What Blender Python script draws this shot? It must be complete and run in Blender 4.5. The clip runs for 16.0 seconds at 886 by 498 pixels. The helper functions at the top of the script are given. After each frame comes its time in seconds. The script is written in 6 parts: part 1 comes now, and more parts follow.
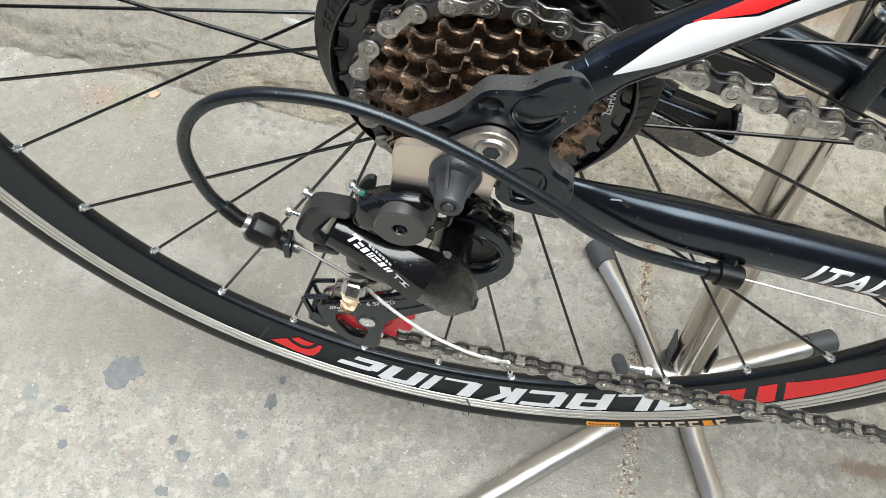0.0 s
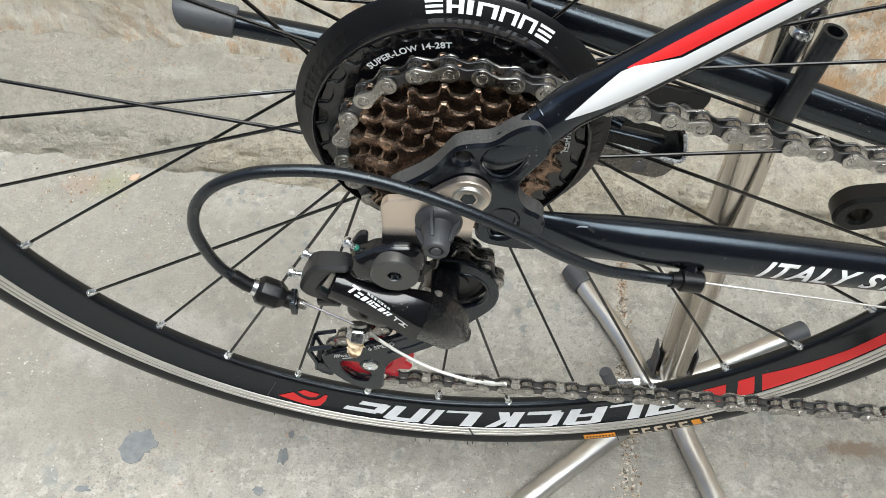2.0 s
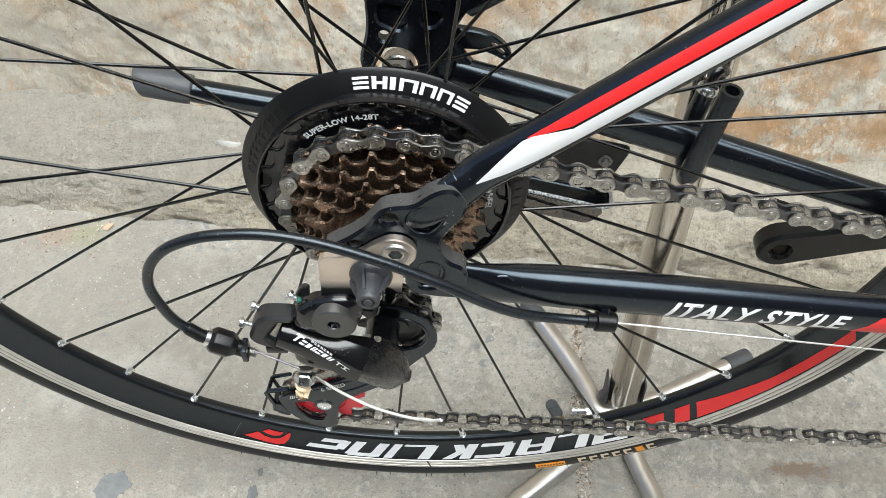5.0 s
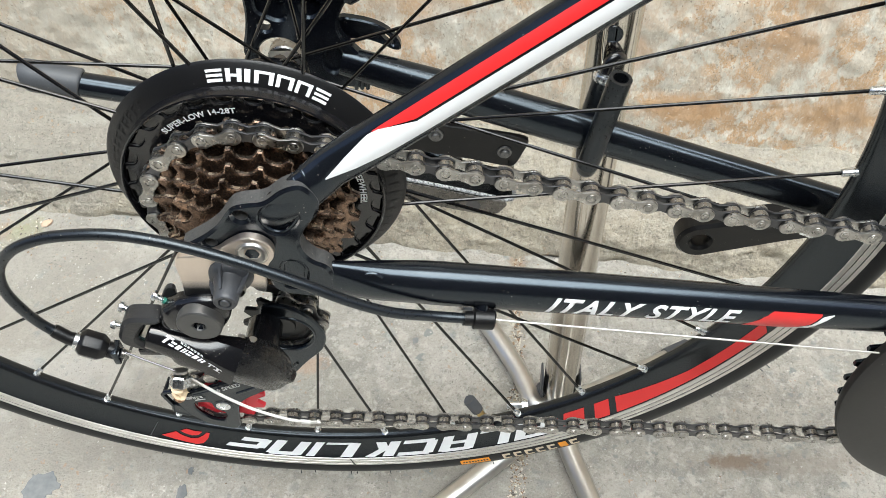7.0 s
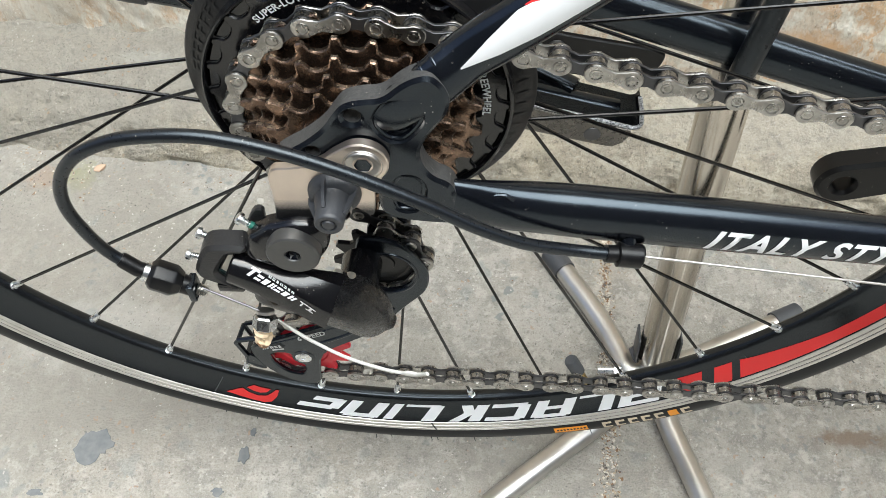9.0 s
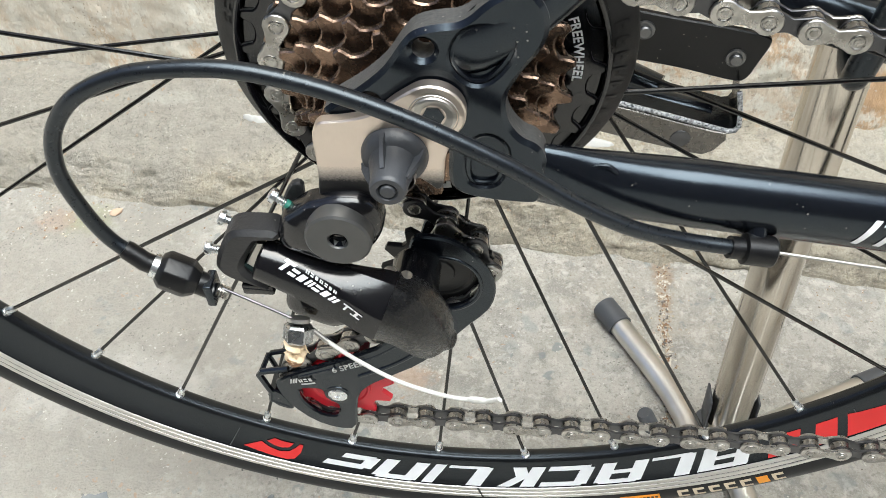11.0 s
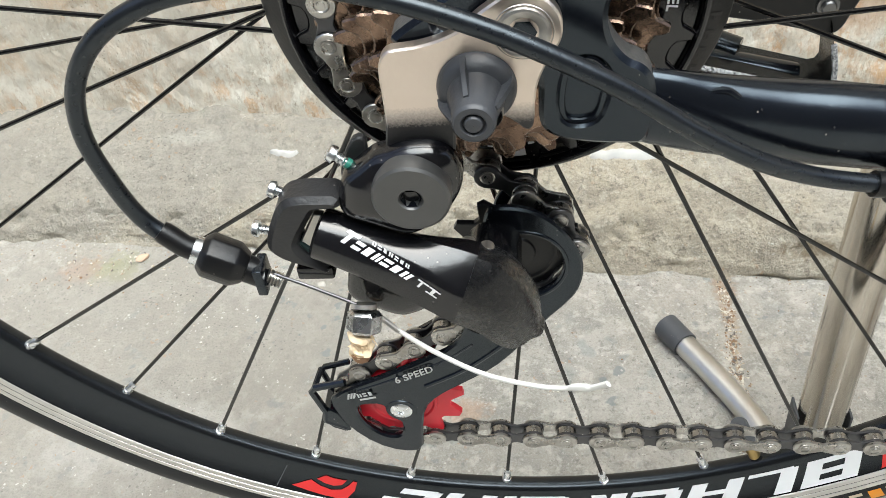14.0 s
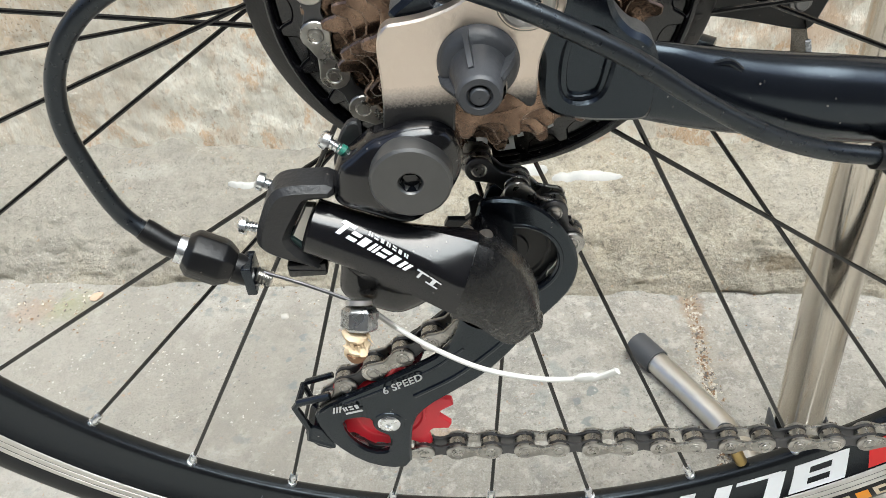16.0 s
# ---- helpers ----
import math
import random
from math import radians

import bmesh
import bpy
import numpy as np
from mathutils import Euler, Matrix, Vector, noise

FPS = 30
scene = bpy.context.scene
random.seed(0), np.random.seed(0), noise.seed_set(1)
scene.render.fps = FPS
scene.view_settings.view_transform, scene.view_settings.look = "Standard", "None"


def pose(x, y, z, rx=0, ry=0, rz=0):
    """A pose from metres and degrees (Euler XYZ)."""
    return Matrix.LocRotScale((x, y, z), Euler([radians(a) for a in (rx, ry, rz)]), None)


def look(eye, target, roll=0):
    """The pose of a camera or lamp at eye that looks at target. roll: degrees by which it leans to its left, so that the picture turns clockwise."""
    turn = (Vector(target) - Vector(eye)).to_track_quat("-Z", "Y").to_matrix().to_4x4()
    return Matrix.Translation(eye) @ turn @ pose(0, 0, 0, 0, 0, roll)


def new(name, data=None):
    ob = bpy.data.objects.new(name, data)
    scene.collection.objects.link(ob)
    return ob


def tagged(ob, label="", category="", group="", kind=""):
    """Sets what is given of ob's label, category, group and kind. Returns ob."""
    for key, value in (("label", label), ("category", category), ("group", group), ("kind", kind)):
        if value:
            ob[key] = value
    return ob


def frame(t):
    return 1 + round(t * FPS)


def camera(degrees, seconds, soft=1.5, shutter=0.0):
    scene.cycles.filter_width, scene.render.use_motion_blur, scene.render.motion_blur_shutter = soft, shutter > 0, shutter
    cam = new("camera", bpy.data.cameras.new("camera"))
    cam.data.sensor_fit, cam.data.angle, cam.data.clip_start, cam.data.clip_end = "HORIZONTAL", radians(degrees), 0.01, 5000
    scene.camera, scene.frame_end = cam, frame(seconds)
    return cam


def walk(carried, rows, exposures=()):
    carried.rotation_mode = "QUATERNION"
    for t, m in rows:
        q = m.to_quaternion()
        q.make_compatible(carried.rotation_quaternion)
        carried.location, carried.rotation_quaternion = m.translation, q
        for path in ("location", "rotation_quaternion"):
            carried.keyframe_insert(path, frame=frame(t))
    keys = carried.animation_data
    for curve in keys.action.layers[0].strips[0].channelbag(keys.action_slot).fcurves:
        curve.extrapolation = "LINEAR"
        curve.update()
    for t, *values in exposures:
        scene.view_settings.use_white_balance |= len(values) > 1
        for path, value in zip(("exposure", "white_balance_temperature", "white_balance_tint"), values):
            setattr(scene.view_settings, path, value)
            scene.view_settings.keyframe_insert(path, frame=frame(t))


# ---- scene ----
cam = camera(52.00, 16.0, soft=0.8)
# seconds, eye in metres, turn in degrees
ROWS = [
    (0.0, 0.0225, -0.2792, 0.6239, 35.50, -2.10, 10.45),
    (0.5, 0.0187, -0.2888, 0.6098, 35.93, -2.06, 9.52),
    (1.0, 0.0219, -0.2957, 0.6122, 36.93, -1.00, 7.69),
    (1.5, 0.0260, -0.3017, 0.6306, 37.22, -0.02, 5.58),
    (2.0, 0.0204, -0.3029, 0.6546, 38.21, 0.93, 3.98),
    (2.5, 0.0277, -0.3041, 0.6639, 39.84, 1.36, 3.01),
    (3.0, 0.0342, -0.3070, 0.6748, 39.51, 1.58, 2.45),
    (5.5, 0.0548, -0.3185, 0.6891, 40.11, 1.17, 2.18),
    (6.0, 0.0723, -0.3117, 0.6849, 39.95, 1.40, 2.00),
    (6.5, 0.0811, -0.3049, 0.6834, 39.70, 1.58, 1.95),
    (7.0, 0.1025, -0.3049, 0.6795, 39.34, 1.72, 1.74),
    (7.5, 0.1018, -0.3122, 0.6836, 38.98, 2.29, 1.49),
    (8.0, 0.0737, -0.3133, 0.6604, 38.83, 2.49, 1.60),
    (8.5, 0.0814, -0.3000, 0.6574, 38.37, 2.73, 1.77),
    (9.0, 0.0621, -0.2805, 0.6168, 37.83, 2.87, 4.01),
    (9.5, 0.0545, -0.2638, 0.5682, 43.12, 3.32, 5.75),
    (12.0, 0.0318, -0.2645, 0.5356, 43.87, 2.97, 5.26),
    (12.5, 0.0357, -0.2583, 0.5239, 44.26, 4.02, 5.53),
    (13.0, 0.0376, -0.2531, 0.5156, 44.99, 5.56, 5.72),
    (13.5, 0.0298, -0.2522, 0.5059, 46.84, 5.81, 5.42),
    (14.0, 0.0165, -0.2560, 0.4987, 47.37, 6.14, 4.26),
    (14.5, 0.0048, -0.2572, 0.4915, 48.46, 5.59, 2.76),
    (15.0, 0.0047, -0.2576, 0.4908, 49.12, 5.14, 1.51),
    (15.5, 0.0089, -0.2564, 0.4881, 49.49, 5.51, 0.99),
    (16.0, 0.0019, -0.2599, 0.4836, 49.84, 5.34, 0.60),
]
walk(cam, [(t, pose(x, y, z, rx, ry, rz)) for t, x, y, z, rx, ry, rz in ROWS],
     exposures=[(0.0, 0.80), (1.0, 0.86), (1.5, 0.88), (2.0, 0.74), (2.5, 0.62), (3.0, 0.68), (5.5, 0.87), (6.5, 1.02), (7.0, 0.96), (7.5, 0.86), (8.5, 0.68), (9.0, 0.78), (9.5, 0.95), (12.0, 1.05), (13.0, 1.06), (14.0, 1.04), (16.0, 1.01)])
# ---- light ----
world = bpy.data.worlds.new("overcast_sky")
scene.world = world
world.use_nodes = True
_wn = world.node_tree.nodes
_sky = _wn.new("ShaderNodeTexSky")
_sky.sky_type, _sky.sun_disc = "NISHITA", False
_sky.sun_elevation, _sky.sun_rotation = radians(76), radians(138)
_sky.dust_density = 4.0
_bg = _wn["Background"]
_bg.inputs["Strength"].default_value = 0.12
world.node_tree.links.new(_sky.outputs["Color"], _bg.inputs["Color"])
sun = new("sun", bpy.data.lights.new("sun", "SUN"))
sun.data.energy, sun.data.angle, sun.data.color = 4.5, radians(64), (0.905, 0.985, 0.985)
sun.matrix_world = look((0.45, -0.50, 2.7), (0, 0, 0))

# ---- materials ----
MATS = {}


def material(name, base, rough=0.5, metal=0.0, second=None, scale=60.0, amount=0.5, bump=0.0, bump_scale=400.0,
             dust=0.0, coat=0.0, vary=0.0, rough_vary=0.1, spec=0.4):
    """A painted, metal or plastic surface: two scales of noise in colour and gloss, fine relief and dust specks."""
    m = bpy.data.materials.new(name)
    m.use_nodes = True
    n, l = m.node_tree.nodes, m.node_tree.links
    b = n["Principled BSDF"]
    tc = n.new("ShaderNodeTexCoord")
    big = n.new("ShaderNodeTexNoise")
    big.inputs["Scale"].default_value, big.inputs["Detail"].default_value = scale, 6
    l.new(tc.outputs["Object"], big.inputs["Vector"])
    mix = n.new("ShaderNodeMix")
    mix.data_type = "RGBA"
    mix.inputs["A"].default_value = (*base, 1)
    mix.inputs["B"].default_value = (*(second or tuple(c * 0.75 for c in base)), 1)
    ramp = n.new("ShaderNodeMapRange")
    ramp.inputs["From Min"].default_value, ramp.inputs["From Max"].default_value = 0.35, 0.65
    ramp.inputs["To Max"].default_value = amount
    l.new(big.outputs["Fac"], ramp.inputs["Value"])
    l.new(ramp.outputs["Result"], mix.inputs["Factor"])
    colour = mix.outputs["Result"]
    if vary:
        info = n.new("ShaderNodeObjectInfo")
        hsv = n.new("ShaderNodeHueSaturation")
        mr = n.new("ShaderNodeMapRange")
        mr.inputs["To Min"].default_value, mr.inputs["To Max"].default_value = 1 - vary, 1 + vary
        l.new(info.outputs["Random"], mr.inputs["Value"])
        l.new(mr.outputs["Result"], hsv.inputs["Value"])
        l.new(colour, hsv.inputs["Color"])
        colour = hsv.outputs["Color"]
    if dust:
        vor = n.new("ShaderNodeTexVoronoi")
        vor.inputs["Scale"].default_value = 430.0
        l.new(tc.outputs["Object"], vor.inputs["Vector"])
        lt = n.new("ShaderNodeMath")
        lt.operation, lt.inputs[1].default_value = "LESS_THAN", 0.12
        l.new(vor.outputs["Distance"], lt.inputs[0])
        sp = n.new("ShaderNodeTexNoise")
        sp.inputs["Scale"].default_value = 90.0
        l.new(tc.outputs["Object"], sp.inputs["Vector"])
        gt = n.new("ShaderNodeMapRange")
        gt.inputs["From Min"].default_value, gt.inputs["From Max"].default_value = 0.55, 0.7
        gt.inputs["To Max"].default_value = dust
        l.new(sp.outputs["Fac"], gt.inputs["Value"])
        mul = n.new("ShaderNodeMath")
        mul.operation = "MULTIPLY"
        l.new(lt.outputs["Value"], mul.inputs[0])
        l.new(gt.outputs["Result"], mul.inputs[1])
        dm = n.new("ShaderNodeMix")
        dm.data_type = "RGBA"
        dm.inputs["B"].default_value = (0.26, 0.24, 0.21, 1)
        l.new(mul.outputs["Value"], dm.inputs["Factor"])
        l.new(colour, dm.inputs["A"])
        colour = dm.outputs["Result"]
    l.new(colour, b.inputs["Base Color"])
    rr = n.new("ShaderNodeMapRange")
    rr.inputs["To Min"].default_value, rr.inputs["To Max"].default_value = max(0.02, rough - rough_vary), min(1, rough + rough_vary)
    fine = n.new("ShaderNodeTexNoise")
    fine.inputs["Scale"].default_value, fine.inputs["Detail"].default_value = bump_scale, 4
    l.new(tc.outputs["Object"], fine.inputs["Vector"])
    l.new(fine.outputs["Fac"], rr.inputs["Value"])
    l.new(rr.outputs["Result"], b.inputs["Roughness"])
    b.inputs["Metallic"].default_value = metal
    if not metal and max(base) < 0.05:
        b.inputs["Specular IOR Level"].default_value = spec
    b.inputs["Coat Weight"].default_value = coat
    b.inputs["Coat Roughness"].default_value = 0.15
    if bump:
        bp = n.new("ShaderNodeBump")
        bp.inputs["Strength"].default_value, bp.inputs["Distance"].default_value = bump, 0.0004
        l.new(fine.outputs["Fac"], bp.inputs["Height"])
        l.new(bp.outputs["Normal"], b.inputs["Normal"])
    MATS[name] = m
    return m


BLACK = material("satin_black_paint", (0.0028, 0.0033, 0.005), 0.21, second=(0.004, 0.0048, 0.007), bump=0.04, bump_scale=500, dust=0.8, rough_vary=0.04, spec=0.6)
# bluish specular tint stands in for blue sky in the paint's highlights
BLACK.node_tree.nodes["Principled BSDF"].inputs["Specular Tint"].default_value = (0.74, 0.88, 1.0, 1)
GLOSSBLACK = material("gloss_black_lacquer", (0.004, 0.004, 0.005), 0.16, bump=0.05, bump_scale=700, dust=0.6, rough_vary=0.05, spec=0.6)
PLASTIC = material("black_plastic", (0.005, 0.005, 0.0055), 0.33, bump=0.15, bump_scale=1200, dust=0.7, spec=0.3)
RUBBER = material("black_rubber", (0.006, 0.0068, 0.0085), 0.30, bump=0.12, bump_scale=700, dust=0.5, spec=0.55)
GREYRUBBER = material("dark_grey_rubber", (0.055, 0.059, 0.066), 0.5, bump=0.2, bump_scale=800, dust=0.6)
BRACKETMAT = material("grained_dark_plastic", (0.016, 0.016, 0.017), 0.42, bump=0.4, bump_scale=900, dust=0.9, spec=0.45, second=(0.011, 0.011, 0.012))
CAPRUBBER = material("charcoal_rubber", (0.036, 0.038, 0.043), 0.42, bump=0.25, bump_scale=900, dust=0.5, second=(0.026, 0.028, 0.032))
TYREMAT = material("tyre_rubber", (0.011, 0.0115, 0.0125), 0.45, bump=0.05, bump_scale=1500, dust=0.25, spec=0.3)
RIMBLACK = material("anodised_rim_black", (0.005, 0.0053, 0.006), 0.24, bump=0.0, dust=0.25, spec=0.55, rough_vary=0.03)
# sky blue put into the highlights of rim and rubber as well
for m in (RIMBLACK, RUBBER):
    m.node_tree.nodes["Principled BSDF"].inputs["Specular Tint"].default_value = (0.80, 0.91, 1.0, 1)
SPOKEMAT = material("black_spoke_steel", (0.004, 0.004, 0.004), 0.16, spec=0.45, rough_vary=0.04)
SILVER = material("brushed_steel", (0.52, 0.50, 0.47), 0.38, metal=1.0, bump=0.15, bump_scale=1500, dust=0.2)
CHROME = material("zinc_screw", (0.78, 0.80, 0.82), 0.28, metal=1.0)
CHAINMAT = material("grey_chain_steel", (0.49, 0.475, 0.45), 0.29, metal=1.0, second=(0.21, 0.20, 0.185), scale=170, amount=0.8, bump=0.15, vary=0.12)
CHAINDARK = material("dark_chain_steel", (0.10, 0.10, 0.105), 0.34, metal=0.9, scale=150, bump=0.1, vary=0.15)
BROWN = material("bronze_sprocket_steel", (0.265, 0.178, 0.128), 0.26, metal=0.95, second=(0.065, 0.042, 0.032), scale=120, amount=0.9, bump=0.25, bump_scale=500, vary=0.12)
# colour darkened to stand in for the shade between the sprockets
DARKBRONZE = material("shaded_dark_bronze", (0.075, 0.05, 0.035), 0.38, metal=0.8, second=(0.03, 0.022, 0.017), scale=200, amount=0.9, bump=0.3)
NUT = material("zinc_nut", (0.46, 0.47, 0.48), 0.27, metal=1.0, bump=0.2, second=(0.34, 0.34, 0.34))
WHITE = material("white_decal", (0.70, 0.71, 0.725), 0.35, amount=0.15)
RED = material("red_decal", (0.59, 0.017, 0.018), 0.40, amount=0.25)
REDPULLEY = material("red_pulley_plastic", (0.62, 0.02, 0.035), 0.4, amount=0.3)
BRAKETRACK = material("machined_aluminium", (0.62, 0.6, 0.57), 0.38, metal=0.85, bump=0.2, bump_scale=1500)
GREYPRINT = material("grey_print", (0.5, 0.5, 0.5), 0.4, amount=0.2)
DARKPRINT = material("embossed_black", (0.009, 0.009, 0.0095), 0.3)
ORANGE = material("orange_label", (0.75, 0.28, 0.02), 0.5, amount=0.2)
BRASS = material("brass", (0.50, 0.36, 0.15), 0.4, metal=1.0)
CREAM = material("cable_white_sheath", (0.54, 0.53, 0.50), 0.4, amount=0.15)
CORK = material("pale_wood_plug", (0.64, 0.50, 0.34), 0.8, second=(0.48, 0.34, 0.19), scale=300, bump=0.5)
STAND = material("stainless_tube", (0.63, 0.585, 0.52), 0.16, metal=1.0, second=(0.50, 0.455, 0.40), scale=18, amount=0.6, bump=0.0, bump_scale=60, rough_vary=0.07)
STANDLEG = material("brushed_stainless_leg", (0.66, 0.645, 0.615), 0.36, metal=1.0, second=(0.50, 0.485, 0.455), scale=40, amount=0.7, bump=0.1, bump_scale=300, rough_vary=0.08)
GREEN = material("green_thread_lock", (0.02, 0.15, 0.11), 0.4)


# ---- mesh tools ----
def part(name, bm, mat, parent=None, label="", smooth=True):
    """Links a bmesh as one mesh object under a thing or a part."""
    me = bpy.data.meshes.new(name)
    bmesh.ops.recalc_face_normals(bm, faces=bm.faces)
    bm.to_mesh(me)
    bm.free()
    if smooth:
        me.polygons.foreach_set("use_smooth", [True] * len(me.polygons))
        me.set_sharp_from_angle(angle=radians(38))
    me.materials.append(mat)
    ob = new(name, me)
    if parent is not None:
        ob.parent = parent
    if label:
        tagged(ob, label)
    return ob


def again(name, source, parent, m, label=""):
    """Another object on the mesh of source, under the same kind of parent, at the pose m."""
    ob = new(name, source.data)
    ob.parent = parent
    ob.matrix_basis = m
    if label:
        tagged(ob, label)
    return ob


def spline(points, n=8, closed=False):
    """Catmull-Rom through the points."""
    p = [Vector(q) for q in points]
    out = []
    count = len(p) if closed else len(p) - 1
    for i in range(count):
        if closed:
            a, b, c, d = p[i - 1], p[i], p[(i + 1) % len(p)], p[(i + 2) % len(p)]
        else:
            b, c = p[i], p[i + 1]
            a = p[i - 1] if i else b * 2 - c
            d = p[i + 2] if i + 2 < len(p) else c * 2 - b
        for k in range(n):
            t = k / n
            out.append(0.5 * ((2 * b) + (c - a) * t + (2 * a - 5 * b + 4 * c - d) * t * t + (3 * b - 3 * c + d - a) * t ** 3))
    if not closed:
        out.append(p[-1])
    return out


def tube(bm, points, radius, seg=16, flat=None, caps=True, hole=0.0):
    """Sweeps a circle along the points; radius is a number or a function of 0..1; flat squashes it along y."""
    pts = [Vector(q) for q in points]
    n = len(pts)
    rings = []
    up = None
    for i, p in enumerate(pts):
        d = (pts[min(i + 1, n - 1)] - pts[max(i - 1, 0)]).normalized()
        if up is None:
            up = d.cross(Vector((0, 1, 0)) if abs(d.y) < 0.9 else Vector((1, 0, 0))).normalized()
        up = (up - d * up.dot(d)).normalized()
        side = d.cross(up)
        t = i / max(1, n - 1)
        r = radius(t) if callable(radius) else radius
        f = flat(t) if flat else 1.0
        rings.append([bm.verts.new(p + up * (r * math.cos(a)) + side * (r * f * math.sin(a))) for a in (2 * math.pi * k / seg for k in range(seg))])
    for r0, r1 in zip(rings, rings[1:]):
        for k in range(seg):
            bm.faces.new((r0[k], r0[(k + 1) % seg], r1[(k + 1) % seg], r1[k]))
    if caps:
        for ring, i in ((rings[0], 0), (rings[-1], n - 1)):
            if hole:
                inner = [bm.verts.new(pts[i] + (v.co - pts[i]) * hole) for v in ring]
                d = (pts[1] - pts[0]) if i == 0 else (pts[-2] - pts[-1])
                deep = [bm.verts.new(v.co + d.normalized() * 0.01) for v in inner]
                for k in range(seg):
                    bm.faces.new((ring[k], ring[(k + 1) % seg], inner[(k + 1) % seg], inner[k]))
                    bm.faces.new((inner[k], inner[(k + 1) % seg], deep[(k + 1) % seg], deep[k]))
                bm.faces.new(deep)
            else:
                bm.faces.new(ring)
    return bm


def lathe(bm, profile, seg=48, centre=(0, 0, 0), axis="y", closed=False, a0=0.0, a1=360.0):
    """Turns a profile of (radius, height) round an axis through centre."""
    c = Vector(centre)
    whole = abs(a1 - a0) >= 359.9
    steps = seg if whole else seg + 1
    rings = []
    for k in range(steps):
        a = radians(a0 + (a1 - a0) * k / seg)
        ring = []
        for r, h in profile:
            if axis == "y":
                v = Vector((r * math.cos(a), h, r * math.sin(a)))
            elif axis == "z":
                v = Vector((r * math.cos(a), r * math.sin(a), h))
            else:
                v = Vector((h, r * math.cos(a), r * math.sin(a)))
            ring.append(bm.verts.new(c + v))
        rings.append(ring)
    m = len(profile)
    for k in range(steps if whole else steps - 1):
        r0, r1 = rings[k], rings[(k + 1) % steps]
        for j in range(m if closed else m - 1):
            bm.faces.new((r0[j], r0[(j + 1) % m], r1[(j + 1) % m], r1[j]))
    bmesh.ops.remove_doubles(bm, verts=bm.verts, dist=1e-7)
    return bm


def rod(bm, p, q, r, seg=12, r2=None):
    """A straight rod from p to q."""
    return tube(bm, [Vector(p), Vector(q)], (lambda t: r + (r2 - r) * t) if r2 is not None else r, seg)


def rounded(points, cuts=2):
    """Corner-cutting of a closed outline."""
    p = [Vector((x, z)) for x, z in points]
    for _ in range(cuts):
        p = [a.lerp(b, f) for a, b in zip(p, p[1:] + p[:1]) for f in (0.25, 0.75)]
    return p


def circle2(x, z, r, n=20):
    return [Vector((x + r * math.cos(2 * math.pi * k / n), z + r * math.sin(2 * math.pi * k / n))) for k in range(n)]


def plate(bm, outer, y0, y1, holes=(), bevel=0.0006):
    """A plate in the plane of the wheel: outline of (x, z), front at y0 (towards the viewer), back at y1, softened front edge."""
    loops = [[Vector((v[0], v[1])) for v in lp] for lp in (outer, *holes)]

    def area(lp):
        return sum(a.x * b.y - b.x * a.y for a, b in zip(lp, lp[1:] + lp[:1])) / 2

    fixed = []
    for i, lp in enumerate(loops):
        if (area(lp) > 0) != (i == 0):
            lp = lp[::-1]
        fixed.append(lp)
    front_edges, back_edges = [], []
    for lp in fixed:
        n = len(lp)
        inset = []
        for i in range(n):
            e0, e1 = (lp[i] - lp[i - 1]), (lp[(i + 1) % n] - lp[i])
            nv = Vector((-e0.y, e0.x)).normalized() + Vector((-e1.y, e1.x)).normalized()
            nv = nv.normalized() if nv.length > 1e-9 else nv
            inset.append(lp[i] + nv * bevel)
        a = [bm.verts.new((v.x, y0, v.y)) for v in inset]
        b = [bm.verts.new((v.x, y0 + bevel, v.y)) for v in lp]
        c = [bm.verts.new((v.x, y1, v.y)) for v in lp]
        for k in range(n):
            j = (k + 1) % n
            bm.faces.new((a[k], a[j], b[j], b[k]))
            bm.faces.new((b[k], b[j], c[j], c[k]))
        front_edges += [bm.edges.get((a[k], a[(k + 1) % n])) for k in range(n)]
        back_edges += [bm.edges.get((c[k], c[(k + 1) % n])) for k in range(n)]
    for edges in (front_edges, back_edges):
        bmesh.ops.triangle_fill(bm, use_beauty=True, use_dissolve=False, edges=edges)
    return bm


def box(bm, x0, x1, y0, y1, z0, z1, bevel=0.0):
    r = bmesh.ops.create_cube(bm, size=1.0, matrix=Matrix.LocRotScale(((x0 + x1) / 2, (y0 + y1) / 2, (z0 + z1) / 2), None, (x1 - x0, y1 - y0, z1 - z0)))
    if bevel:
        es = list({e for v in r["verts"] for e in v.link_edges})
        bmesh.ops.bevel(bm, geom=es, offset=bevel, segments=2, affect="EDGES", profile=0.5)
    return bm


def lettering(text, size, shear=0.0, spacing=1.0, bold=0.0):
    """The outline of a text in the built-in font, as a mesh in its own plane, centred."""
    cu = bpy.data.curves.new("lettering", "FONT")
    cu.body, cu.size, cu.shear, cu.space_character = text, size, shear, spacing
    cu.align_x, cu.align_y, cu.fill_mode = "CENTER", "CENTER", "FRONT"
    cu.resolution_u, cu.offset = 3, bold
    ob = bpy.data.objects.new("lettering", cu)
    scene.collection.objects.link(ob)
    me = bpy.data.meshes.new_from_object(ob.evaluated_get(bpy.context.evaluated_depsgraph_get()))
    bm = bmesh.new()
    bm.from_mesh(me)
    bpy.data.objects.remove(ob)
    bpy.data.curves.remove(cu)
    bpy.data.meshes.remove(me)
    return bm


def split_long(bm, length):
    for _ in range(4):
        es = [e for e in bm.edges if e.calc_length() > length]
        if not es:
            break
        bmesh.ops.subdivide_edges(bm, edges=es, cuts=1)
        bmesh.ops.triangulate(bm, faces=[f for f in bm.faces if len(f.verts) > 4])


